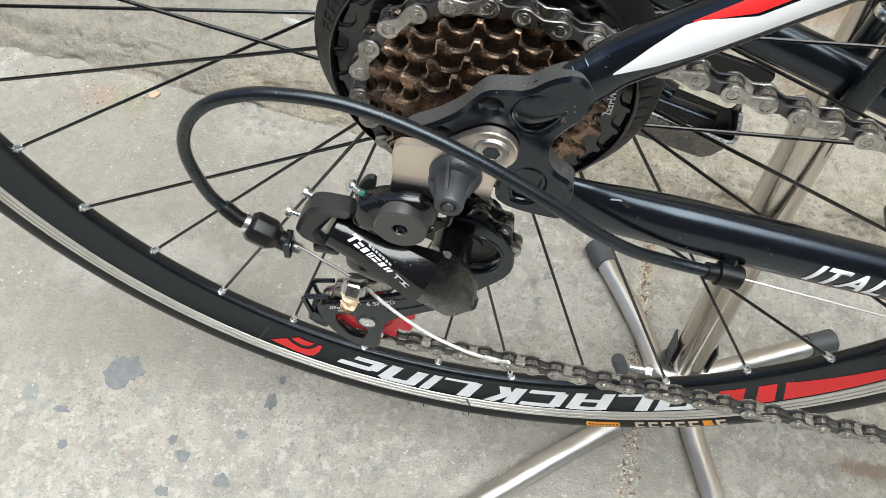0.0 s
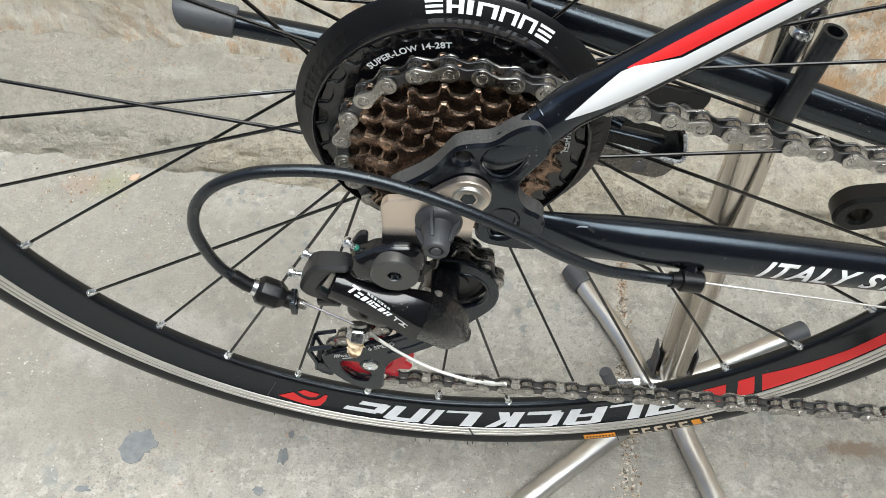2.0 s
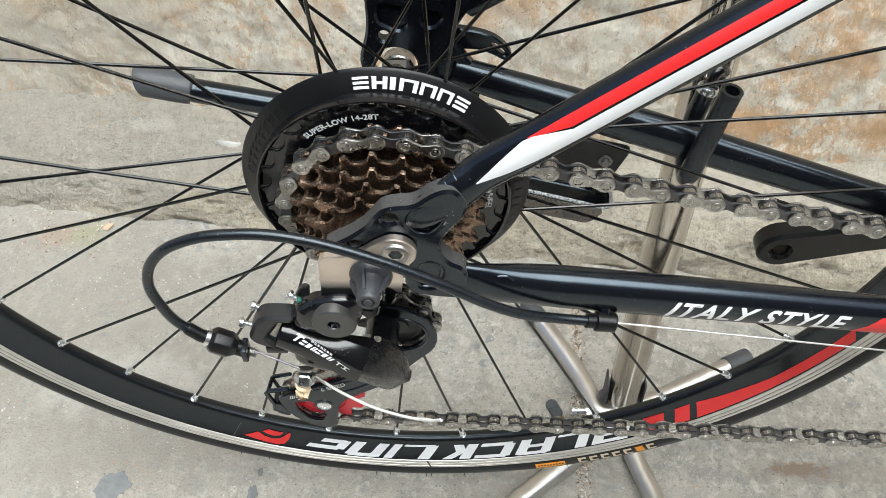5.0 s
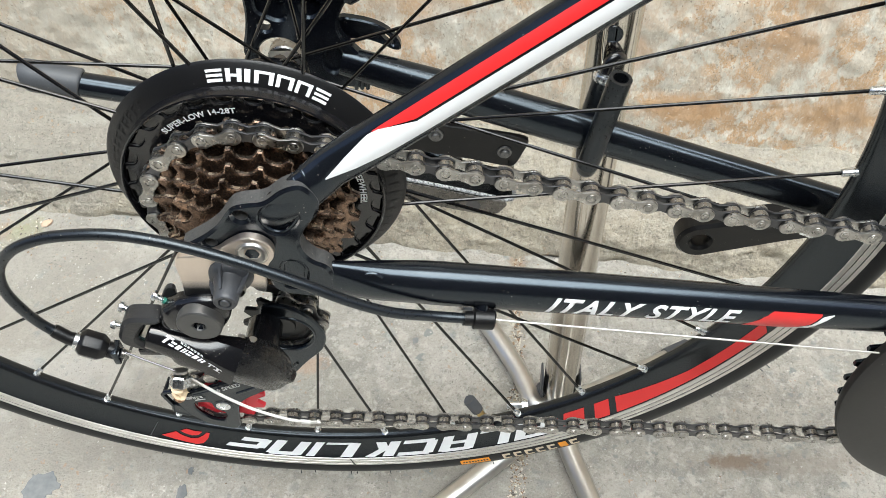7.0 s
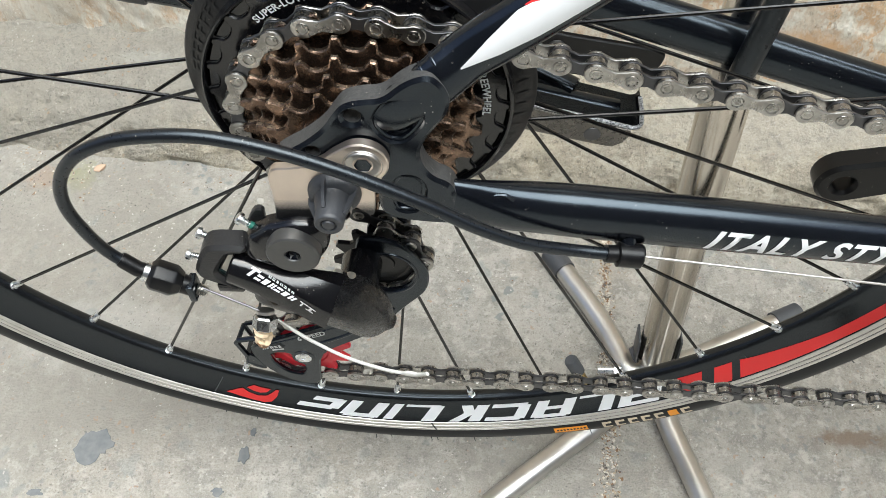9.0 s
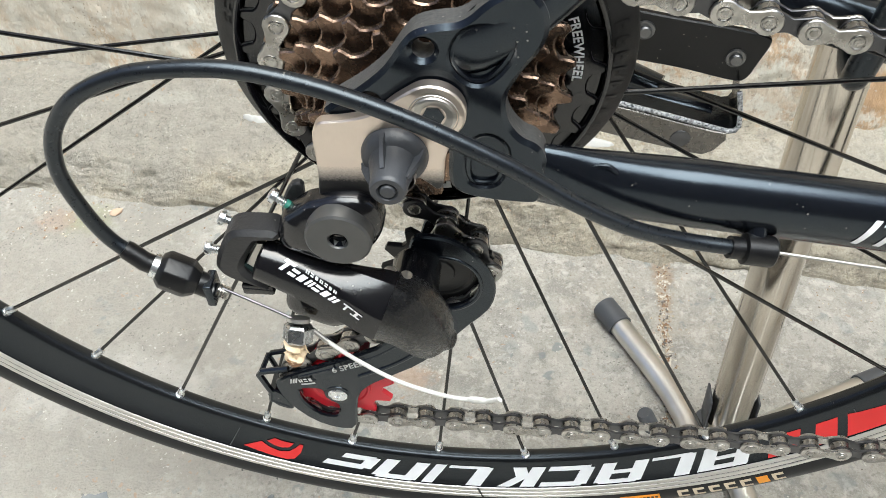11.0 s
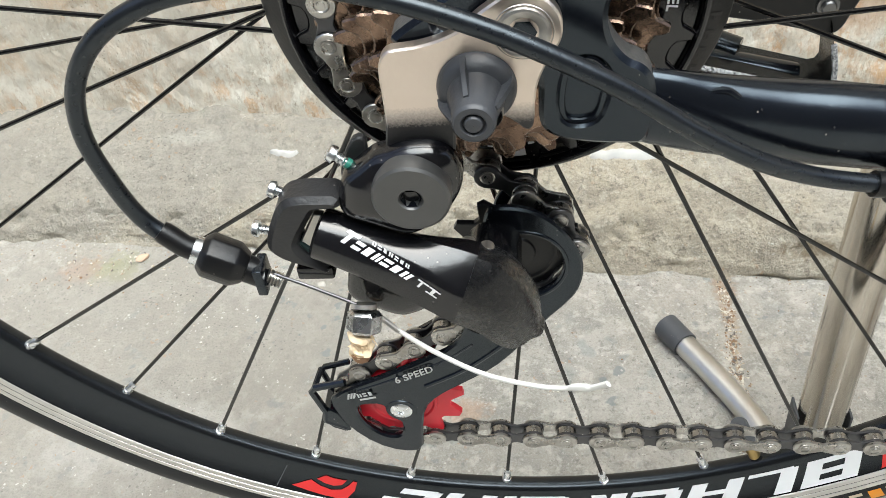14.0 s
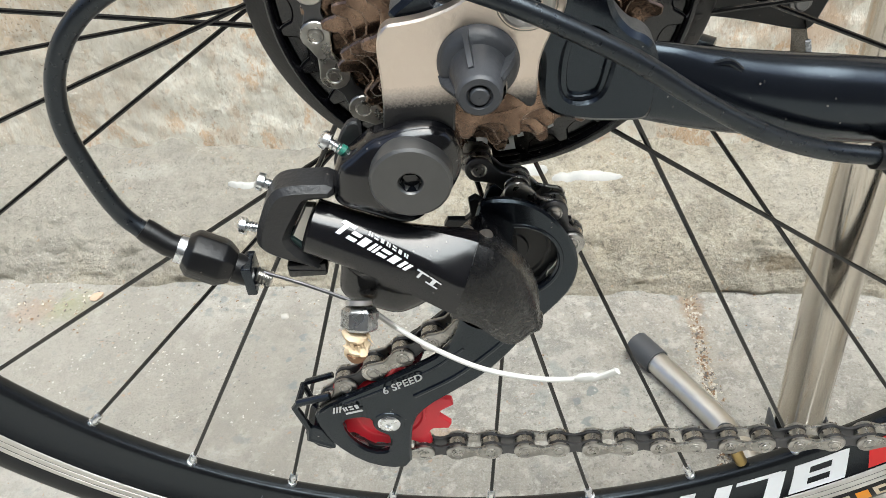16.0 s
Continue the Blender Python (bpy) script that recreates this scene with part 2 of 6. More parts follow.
def bent(bm, fn):
    """Moves every vertex (u, v) of a flat mesh to fn(u, v)."""
    for v in bm.verts:
        v.co = fn(v.co.x, v.co.y)
    return bm


def empty(name, place, label, category, group=""):
    ob = new(name)
    ob.location = place
    ob.empty_display_size = 0.05
    return tagged(ob, label, category, group)


def polar(r, a, y=0.0):
    return Vector((r * math.cos(radians(a)), y, r * math.sin(radians(a))))


# ---- ground, ledge and wall ----
def stone(name, base, layers, specks=(), patches=(), bump=0.6, relief=(90, 420), rough=0.92, tone=1.0, tall=1.0):
    """Rough mineral surface, in metres. layers: (noise scale, detail, distortion, from, to, amount, colour), in order;
    specks: (cell scale, size, patch scale, amount, colour); stains: (x, y, z, radius x, radius y, amount, colour)."""
    m = bpy.data.materials.new(name)
    m.use_nodes = True
    n, l = m.node_tree.nodes, m.node_tree.links
    b = n["Principled BSDF"]
    tc = n.new("ShaderNodeTexCoord")
    p = tc.outputs["Object"]
    run = n.new("ShaderNodeMapping")
    run.inputs["Scale"].default_value = (1, 1, 1 / tall)
    l.new(p, run.inputs["Vector"])
    grainwise = run.outputs["Vector"]

    def toned(c):
        return tuple(x * tone for x in c)

    def nz(sc, detail=8, rough_=0.62, dist=0.0, shift=0.0):
        t = n.new("ShaderNodeTexNoise")
        t.noise_dimensions = "4D"
        t.inputs["W"].default_value = shift
        t.inputs["Scale"].default_value, t.inputs["Detail"].default_value = sc, detail
        t.inputs["Roughness"].default_value, t.inputs["Distortion"].default_value = rough_, dist
        l.new(grainwise, t.inputs["Vector"])
        return t.outputs["Fac"]

    def rng(src, lo, hi, top=1.0):
        r = n.new("ShaderNodeMapRange")
        r.inputs["From Min"].default_value, r.inputs["From Max"].default_value, r.inputs["To Max"].default_value = lo, hi, top
        l.new(src, r.inputs["Value"])
        return r.outputs["Result"]

    def calc(op, a, c):
        x = n.new("ShaderNodeMath")
        x.operation = op
        for i, val in enumerate((a, c)):
            if isinstance(val, (int, float)):
                x.inputs[i].default_value = val
            else:
                l.new(val, x.inputs[i])
        return x.outputs["Value"]

    def mix(fac, a, c):
        x = n.new("ShaderNodeMix")
        x.data_type = "RGBA"
        l.new(fac, x.inputs["Factor"])
        for key, val in (("A", a), ("B", c)):
            if isinstance(val, tuple):
                x.inputs[key].default_value = (*toned(val), 1)
            else:
                l.new(val, x.inputs[key])
        return x.outputs["Result"]

    col = base
    height = calc("ADD", nz(relief[0], 8, 0.7), calc("MULTIPLY", nz(relief[1], 6, 0.7), 1.0))
    for i, (sc, detail, dist, lo, hi, amount, colour) in enumerate(layers):
        f = rng(nz(sc, detail, 0.62, dist, 3.7 * i), lo, hi, amount)
        col = mix(f, col, colour)
        if hi - lo < 0.06 and sc < 15:
            height = calc("SUBTRACT", height, calc("MULTIPLY", f, 0.35))
    for i, (x, y, z, rx, ry, amount, colour) in enumerate(patches):
        mp = n.new("ShaderNodeMapping")
        mp.inputs["Location"].default_value = (-x / rx, -y / ry, -z / ry)
        mp.inputs["Scale"].default_value = (1 / rx, 1 / ry, 1 / ry)
        l.new(p, mp.inputs["Vector"])
        ln_ = n.new("ShaderNodeVectorMath")
        ln_.operation = "LENGTH"
        l.new(mp.outputs["Vector"], ln_.inputs[0])
        d = calc("ADD", ln_.outputs["Value"], calc("MULTIPLY", calc("SUBTRACT", nz(1.6 / max(0.004, min(rx, ry)), 6, 0.65, 0.0, 20 + i), 0.5), 2.2))
        r = n.new("ShaderNodeMapRange")
        r.inputs["From Min"].default_value, r.inputs["From Max"].default_value = 1.1, 0.55
        r.inputs["To Max"].default_value = amount
        l.new(d, r.inputs["Value"])
        col = mix(r.outputs["Result"], col, colour)
    for i, (sc, size, patch, amount, colour) in enumerate(specks):
        v = n.new("ShaderNodeTexVoronoi")
        v.inputs["Scale"].default_value = sc
        wob = n.new("ShaderNodeVectorMath")
        wob.operation = "ADD"
        l.new(p, wob.inputs[0])
        nv = n.new("ShaderNodeTexNoise")
        nv.inputs["Scale"].default_value = sc * 1.6
        l.new(p, nv.inputs["Vector"])
        sc_ = n.new("ShaderNodeVectorMath")
        sc_.operation = "SCALE"
        sc_.inputs["Scale"].default_value = 1.0 / sc
        l.new(nv.outputs["Color"], sc_.inputs[0])
        l.new(sc_.outputs["Vector"], wob.inputs[1])
        l.new(wob.outputs["Vector"], v.inputs["Vector"])
        f = calc("MULTIPLY", rng(v.outputs["Distance"], size * 1.2, size * 0.8), rng(nz(patch, 4, 0.6, 0.0, 40 + i), 0.50, 0.60, amount))
        col = mix(f, col, colour)
    l.new(col, b.inputs["Base Color"])
    b.inputs["Roughness"].default_value = rough
    b.inputs["Specular IOR Level"].default_value = 0.25
    bp = n.new("ShaderNodeBump")
    bp.inputs["Strength"].default_value, bp.inputs["Distance"].default_value = bump, 0.005
    l.new(height, bp.inputs["Height"])
    l.new(bp.outputs["Normal"], b.inputs["Normal"])
    return m


PAVING = stone("worn_concrete", (0.42, 0.395, 0.35),
               [(2.6, 5, 0.5, 0.40, 0.66, 0.7, (0.36, 0.34, 0.30)), (7.0, 6, 0.6, 0.48, 0.66, 0.6, (0.44, 0.395, 0.335)), (14, 7, 0.4, 0.47, 0.62, 0.7, (0.50, 0.48, 0.435)), (24, 7, 0.3, 0.52, 0.66, 0.6, (0.31, 0.295, 0.265)),
                (46, 8, 0.3, 0.50, 0.60, 0.75, (0.30, 0.285, 0.255)), (90, 8, 0.2, 0.52, 0.60, 0.75, (0.56, 0.54, 0.49)), (170, 6, 0.0, 0.56, 0.63, 0.6, (0.22, 0.21, 0.185)), (420, 4, 0.0, 0.50, 0.64, 0.42, (0.26, 0.245, 0.22)), (800, 3, 0.0, 0.5, 0.62, 0.35, (0.56, 0.54, 0.49))],
               [(30, 0.22, 6, 0.55, (0.25, 0.28, 0.28)), (62, 0.24, 9, 0.7, (0.22, 0.25, 0.25)), (110, 0.22, 9, 0.6, (0.25, 0.26, 0.255)), (210, 0.17, 22, 0.7, (0.70, 0.68, 0.63)), (130, 0.16, 16, 0.6, (0.42, 0.27, 0.18)), (260, 0.2, 14, 0.55, (0.12, 0.115, 0.105))],
               [(-0.355, 0.271, 0, 0.024, 0.020, 0.75, (0.36, 0.37, 0.19)), (-0.385, 0.270, 0, 0.022, 0.016, 0.6, (0.42, 0.28, 0.20)), (0.310, 0.032, 0, 0.030, 0.007, 0.85, (0.22, 0.155, 0.10)), (0.34, 0.030, 0, 0.075, 0.013, 0.5, (0.28, 0.24, 0.20)),
                # broad darker tone over the left side, and a darker oval below the wheel
                (-0.32, 0.14, 0, 0.30, 0.18, 0.7, (0.31, 0.29, 0.255)), (-0.19, 0.05, 0, 0.10, 0.05, 0.35, (0.30, 0.28, 0.25)), (-0.28, 0.10, 0, 0.08, 0.04, 0.45, (0.55, 0.53, 0.49)), (0.10, 0.0, 0, 0.12, 0.05, 0.4, (0.28, 0.265, 0.24)),
                (0.137, 0.24, 0, 0.009, 0.05, 0.7, (0.33, 0.24, 0.165)), (-0.05, 0.12, 0, 0.018, 0.012, 0.45, (0.52, 0.33, 0.22))], bump=0.8, relief=(75, 300), tone=1.03)
LEDGEMAT = stone("rough_mortar", (0.465, 0.41, 0.315),
                 [(4.0, 5, 0.6, 0.44, 0.62, 0.6, (0.35, 0.325, 0.275)), (11, 7, 0.7, 0.48, 0.64, 0.6, (0.51, 0.46, 0.37)), (26, 7, 0.4, 0.50, 0.62, 0.65, (0.28, 0.25, 0.20)), (80, 8, 0.3, 0.50, 0.62, 0.6, (0.56, 0.52, 0.43)),
                  (160, 8, 0.2, 0.54, 0.62, 0.55, (0.15, 0.135, 0.108)), (380, 5, 0.0, 0.48, 0.60, 0.35, (0.22, 0.20, 0.165)), (750, 4, 0.0, 0.5, 0.62, 0.3, (0.60, 0.56, 0.48))],
                 [(230, 0.2, 20, 0.5, (0.62, 0.59, 0.53)), (120, 0.18, 15, 0.6, (0.44, 0.29, 0.18)), (260, 0.2, 12, 0.45, (0.09, 0.08, 0.065))],
                 # first: broad darker tone over the ledge's left end
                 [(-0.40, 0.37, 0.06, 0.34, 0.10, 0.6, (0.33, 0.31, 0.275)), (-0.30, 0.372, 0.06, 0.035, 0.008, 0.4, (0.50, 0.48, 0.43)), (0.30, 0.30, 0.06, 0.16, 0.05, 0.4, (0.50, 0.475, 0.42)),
                  (0.20, 0.25, 0.02, 0.025, 0.008, 0.7, (0.20, 0.15, 0.09))], bump=0.95, relief=(80, 300), tone=0.92)
WALLMAT = stone("weathered_ochre_render", (0.69, 0.585, 0.465),
                [(5.0, 4, 0.2, 0.42, 0.58, 0.7, (0.72, 0.645, 0.54)), (8.0, 5, 0.1, 0.47, 0.53, 0.85, (0.66, 0.43, 0.25)), (17, 5, 0.1, 0.50, 0.54, 0.85, (0.76, 0.71, 0.61)), (30, 5, 0.1, 0.53, 0.57, 0.75, (0.64, 0.43, 0.26)),
                 (26, 5, 0.1, 0.57, 0.60, 0.6, (0.56, 0.53, 0.45)), (48, 5, 0.1, 0.53, 0.56, 0.75, (0.78, 0.75, 0.66)), (75, 5, 0.1, 0.58, 0.62, 0.5, (0.49, 0.36, 0.25)), (120, 5, 0.1, 0.55, 0.58, 0.6, (0.80, 0.77, 0.69)),
                 (170, 5, 0.1, 0.60, 0.64, 0.5, (0.28, 0.21, 0.14)), (360, 4, 0.0, 0.50, 0.62, 0.35, (0.44, 0.36, 0.27)), (700, 3, 0.0, 0.5, 0.62, 0.4, (0.78, 0.76, 0.68))],
                [(200, 0.2, 20, 0.6, (0.78, 0.78, 0.71)), (240, 0.2, 12, 0.5, (0.12, 0.09, 0.06))],
                # first: broad greyer, darker tone over the wall's left side
                [(-0.42, 0.42, 0.16, 0.26, 0.10, 0.6, (0.47, 0.43, 0.36)), (0.285, 0.33, 0.105, 0.060, 0.022, 0.85, (0.60, 0.375, 0.205)), (0.42, 0.32, 0.11, 0.05, 0.025, 0.8, (0.58, 0.37, 0.21)), (0.05, 0.36, 0.22, 0.07, 0.04, 0.5, (0.57, 0.39, 0.25)), (0.36, 0.32, 0.185, 0.030, 0.026, 0.75, (0.58, 0.36, 0.20)),
                 (0.23, 0.34, 0.165, 0.03, 0.022, 0.6, (0.57, 0.37, 0.23)), (-0.22, 0.39, 0.25, 0.06, 0.03, 0.5, (0.56, 0.39, 0.26)), (0.30, 0.33, 0.28, 0.05, 0.025, 0.5, (0.57, 0.38, 0.24)), (0.32, 0.33, 0.25, 0.13, 0.05, 0.35, (0.67, 0.46, 0.29))], bump=0.55, relief=(130, 320), tone=0.95, tall=1.7)

SLOPE = -0.115  # the wall's line drifts towards the road along +x


def wall_line(x, off):
    return off + SLOPE * x


def sheet(name, us, vs, fn, mat, label, category, kind="structure"):
    nv = len(vs)
    pts = [fn(u, v) for u in us for v in vs]
    faces = [(i * nv + j, (i + 1) * nv + j, (i + 1) * nv + j + 1, i * nv + j + 1) for i in range(len(us) - 1) for j in range(nv - 1)]
    me = bpy.data.meshes.new(name)
    me.from_pydata(pts, [], faces)
    me.polygons.foreach_set("use_smooth", [True] * len(me.polygons))
    me.materials.append(mat)
    return tagged(new(name, me), label, category, kind=kind)


def joint_x(y):
    return 0.137 + 0.02 * (y - 0.24) + 0.002 * noise.noise((y * 20, 4, 4))


def ground_point(x, y):
    near = max(0.0, 1 - max(0, math.hypot(x, y - 0.1) - 0.6))
    h = noise.noise((x * 5, y * 5, 0.3)) * 0.0014 + noise.noise((x * 40, y * 40, 1.3)) * 0.0006 + min(0.0, noise.noise((x * 95, y * 95, 6.3)) + 0.35) * 0.0022
    gap = abs(x - joint_x(y))
    if gap < 0.007 and -0.1 < y < 0.3:
        h -= 0.0035 * (1 - gap / 0.007)
    return (x, y, h * near)


fine_x = [-0.62 + 0.005 * i for i in range(272)]
ground = sheet("ground", [-60, -8, -1.5, *fine_x, 1.5, 8, 60], [-60, -8, -1.5, *[-0.5 + 0.006 * i for i in range(152)], 0.6, 8, 60],
               ground_point, PAVING, "worn grey concrete pavement with chips and a sandy joint", "ground")


def ledge_point(u, v):
    """u along the wall, v from the foot (0) to the wall (1): a rough mortar fillet with a broken, undercut front."""
    foot, back = wall_line(u, 0.262), wall_line(u, 0.372)
    w = v / 0.34
    if w < 1:
        y, z = foot + 0.021 * w ** 1.6, -0.006 + 0.039 * w ** 0.8
    else:
        t = (v - 0.34) / 0.66
        y, z = foot + 0.021 + (back - foot - 0.021) * t, 0.033 + 0.043 * t ** 1.1
        if t > 0.76:
            z -= 0.008 * min(1.0, (t - 0.76) / 0.10) * (0.7 + noise.fractal((u * 13, 8, 8), 0.8, 2.1, 4))
    edge = max(0.0, 1 - abs(v - 0.26) / 0.34)
    wob = noise.fractal((u * 9, y * 14, 2.0), 0.8, 2.2, 5)
    pit = min(0.0, noise.fractal((u * 34, y * 40, z * 60 + 5.0), 0.7, 2.1, 4) + 0.12)
    z += wob * (0.003 + 0.007 * edge) * min(1, v * 6) * (1 - 0.6 * v) + pit * (0.007 * edge + 0.0030) * min(1, v * 8)
    y += noise.fractal((u * 11, z * 30, 7.0), 0.9, 2.1, 5) * 0.009 * (1 - v) ** 2 - pit * 0.006 * edge
    z += noise.fractal((u * 75, y * 75, 3.0 + z * 75), 0.7, 2.1, 3) * 0.0027 * min(1, v * 6)
    if w < 1:
        y -= 0.009 * (1 - w) ** 5 * (0.45 + noise.fractal((u * 22, 3, 3), 0.8, 2.1, 4))
    return (u, y, z)


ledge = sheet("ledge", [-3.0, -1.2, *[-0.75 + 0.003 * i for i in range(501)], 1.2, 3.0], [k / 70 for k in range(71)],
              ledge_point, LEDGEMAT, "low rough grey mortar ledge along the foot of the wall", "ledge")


def wall_point(u, v):
    rough = noise.fractal((u * 14, v * 9, 3.0), 0.9, 2.1, 6) * 0.0005 + noise.fractal((u * 4, v * 4, 9.0), 0.9, 2.1, 3) * 0.0015
    rough += noise.fractal((u * 70, v * 45, 12.0), 0.7, 2.1, 3) * 0.0014
    flake = noise.fractal((u * 22, v * 22, 5.0), 0.8, 2.2, 5)
    return (u, wall_line(u, 0.366) + rough + (0.0009 if flake > 0.12 else 0.0009 * max(0.0, flake / 0.12)), v)


wall = sheet("wall_back", [-6.0, -1.5, *[-0.85 + 0.0035 * i for i in range(490)], 1.5, 6.0], [0.0, *[0.05 + 0.0035 * i for i in range(150)], 0.65, 0.75, 0.95, 2.8],
             wall_point, WALLMAT, "old wall with flaking ochre and orange render", "wall")
bm = bmesh.new()
for x0, x1 in ((-6.0, 6.0),):
    vs = [bm.verts.new((x, wall_line(x, off), z)) for off in (0.44, 0.74) for x in (x0, x1) for z in (0, 2.8)]
    for f in ((0, 1, 3, 2), (4, 5, 7, 6), (0, 1, 5, 4), (2, 3, 7, 6), (1, 3, 7, 5), (0, 2, 6, 4)):
        bm.faces.new([vs[i] for i in f])
part("wall_core", bm, WALLMAT, wall)

# wall added out of view behind the viewer: blocks low sky, darkens front reflections
bm = bmesh.new()
box(bm, -9, 9, -2.9, -2.6, 0, 3.7)
tagged(part("wall_opposite", bm, stone("opposite_render", (0.11, 0.105, 0.10), [(2.0, 6, 0.5, 0.45, 0.6, 0.8, (0.085, 0.08, 0.076)), (9.0, 6, 0.5, 0.5, 0.65, 0.6, (0.13, 0.122, 0.114))], bump=0.3)), "plain unseen wall behind the viewer that blocks the low sky", "wall", kind="structure")

# ---- bicycle ----
AXLE = 0.38
bike = empty("bicycle", (0, 0, AXLE), "black road bicycle with red and white trim on a stand", "bicycle")

# rim: deep black wall, machined brake track
RIM_SIDE = [(0.2782, 0.0), (0.2785, 0.0018), (0.2794, 0.0034), (0.2808, 0.0044), (0.2828, 0.0050), (0.2968, 0.0100)]


def rim_half(r):
    return 0.0050 + (r - 0.2828) / 0.0140 * 0.0050


side = RIM_SIDE + [(0.2972, 0.0104), (0.3082, 0.0106), (0.3086, 0.0095), (0.305, 0.008)]
prof = [(r, -w) for r, w in side[::-1]] + [(r, w) for r, w in side[1:]]
rim = part("rim", lathe(bmesh.new(), prof, 216, closed=True), RIMBLACK, bike, "deep glossy black rim")
for sgn in (-1, 1):
    for r0, r1 in ((0.2974, 0.3009), (0.3014, 0.3047), (0.3052, 0.3080)):
        w = 0.01085
        part("brake_track", lathe(bmesh.new(), [(r0, sgn * (w - 0.0005)), (r0 + 0.0003, sgn * w), (r1 - 0.0003, sgn * w), (r1, sgn * (w - 0.0005))], 180), BRAKETRACK, rim, "silver machined brake track ring")
TYRE_R, TYRE_A = 0.3144, 0.0114
tp = [(0.3066, -0.0088)]
for k in range(15):
    a = radians(-38 + 256 * k / 14)
    tp.append((TYRE_R + TYRE_A * math.sin(a), -TYRE_A * math.cos(a)))
tp.append((0.3066, 0.0088))
tyre = part("tyre", lathe(bmesh.new(), tp, 216), TYREMAT, bike, "thin black road tyre")

# spokes, three-cross, with silver nipples
A0 = -82.7

for k in range(36):
    a = A0 + (k - 7) * 10
    right = k % 2 == 1
    lead = 1 if ((k + 1) // 2) % 2 == 1 else -1
    fy, fr = (-0.0200, 0.0225) if right else (0.034, 0.0225)
    head = polar(fr, a + lead * 60, fy + (0.0012 if lead > 0 else -0.0012))
    end = polar(0.2800, a, -0.0008 if right else 0.0008)
    bm = bmesh.new()
    rod(bm, head, end, 0.00087, 8)
    sp = part("spoke", bm, SPOKEMAT, bike)
    d = (end - head).normalized()
    bm = bmesh.new()
    tube(bm, [end - d * 0.0085, end - d * 0.0078, end - d * 0.003, end - d * 0.0028, end + d * 0.001], lambda t: 0.0015 if t < 0.1 else 0.0019 if t < 0.55 else 0.0023, 10)
    part("nipple", bm, CHROME, sp, "silver spoke nipple")

# hub
part("hub", lathe(bmesh.new(), [(0.006, -0.05), (0.006, -0.03), (0.012, -0.026), (0.026, -0.0225), (0.0265, -0.0200), (0.0255, -0.0175), (0.016, -0.015), (0.0135, 0.0), (0.015, 0.027),
                                (0.0255, 0.031), (0.0265, 0.034), (0.0255, 0.037), (0.014, 0.042), (0.009, 0.06), (0.005, 0.062)], 48), GLOSSBLACK, bike, "black wheel hub")

# spoke protector disc
DISC = [(0.0405, -0.0236), (0.0565, -0.0230), (0.0578, -0.0232), (0.0586, -0.0240), (0.0590, -0.0225), (0.0672, -0.0181), (0.0680, -0.0170), (0.0674, -0.0160), (0.0580, -0.0200), (0.0420, -0.0215)]
disc = part("spoke_protector", lathe(bmesh.new(), DISC, 120, closed=True), PLASTIC, bike, "black plastic spoke protector disc")


def on_disc(r, a, lift=0.0003):
    y = -0.0225 + (r - 0.0590) / 0.0082 * 0.0044
    return polar(r, a, y - lift)


# freewheel: six toothed sprockets
def sprocket(bm, teeth, y, thick=0.0019, inner=0.014, tall=0.0046):
    pitch = 0.0124 / 2 / math.sin(math.pi / teeth)
    root, tip = pitch - 0.0026, pitch + tall - 0.0022
    out = []
    for k in range(teeth):
        c = 360 * k / teeth
        w = 360 / teeth
        for f, r in ((-0.5, root), (-0.34, root + 0.0003), (-0.22, root + 0.0011), (-0.15, tip - 0.0012), (-0.09, tip), (0.07, tip), (0.13, tip - 0.0012), (0.21, root + 0.0011), (0.34, root + 0.0003)):
            p = polar(r, c + f * w)
            out.append((p.x, p.z))
    return plate(bm, out, y - thick / 2, y + thick / 2, [circle2(0, 0, inner, 36)], 0.00055)


CHAIN_Y, RING_Y, PULLEY_Y = -0.0358, -0.0415, -0.0445
# edge faces: worn steel, brightened in colour for the sky the edges reflect
TOOTHEDGE = material("worn_skylit_tooth_steel", (0.52, 0.43, 0.345), 0.27, metal=1.0, second=(0.40, 0.31, 0.23), scale=200)
DARKEDGE = material("worn_skylit_black_tooth", (0.20, 0.20, 0.20), 0.3, metal=0.8, second=(0.05, 0.05, 0.05), scale=200)
for teeth, y, turn in ((28, -0.0256, 3.0), (24, -0.0306, -2.9), (23, CHAIN_Y, 71.3), (20, -0.0415, -1.7), (18, -0.0468, -11.6), (16, -0.0518, -6.0), (14, -0.0564, -0.4)):
    bm = bmesh.new()
    sprocket(bm, teeth, y, inner=0.028 if teeth > 18 else 0.018, tall=0.0030 if teeth == 24 else 0.0046)
    mat = GLOSSBLACK if teeth == 28 else BROWN
    sp = part("sprocket", bm, mat, bike, "black large sprocket" if teeth == 28 else "bronze coloured sprocket")
    sp.rotation_euler = (0, radians(turn), 0)
    sp.data.materials.append(DARKEDGE if teeth == 28 else TOOTHEDGE)
    for f in sp.data.polygons:
        if abs(f.normal.y) < 0.3:
            f.material_index = 1
part("freewheel_body", lathe(bmesh.new(), [(0.030, -0.026), (0.030, -0.0398), (0.0285, -0.0402), (0.0285, -0.0458), (0.0215, -0.0462), (0.0215, -0.0545), (0.0185, -0.055), (0.018, -0.0582), (0.0165, -0.0587), (0.0165, -0.0575), (0.008, -0.0575)], 48), DARKBRONZE, bike, "bronze freewheel body")
bm = bmesh.new()
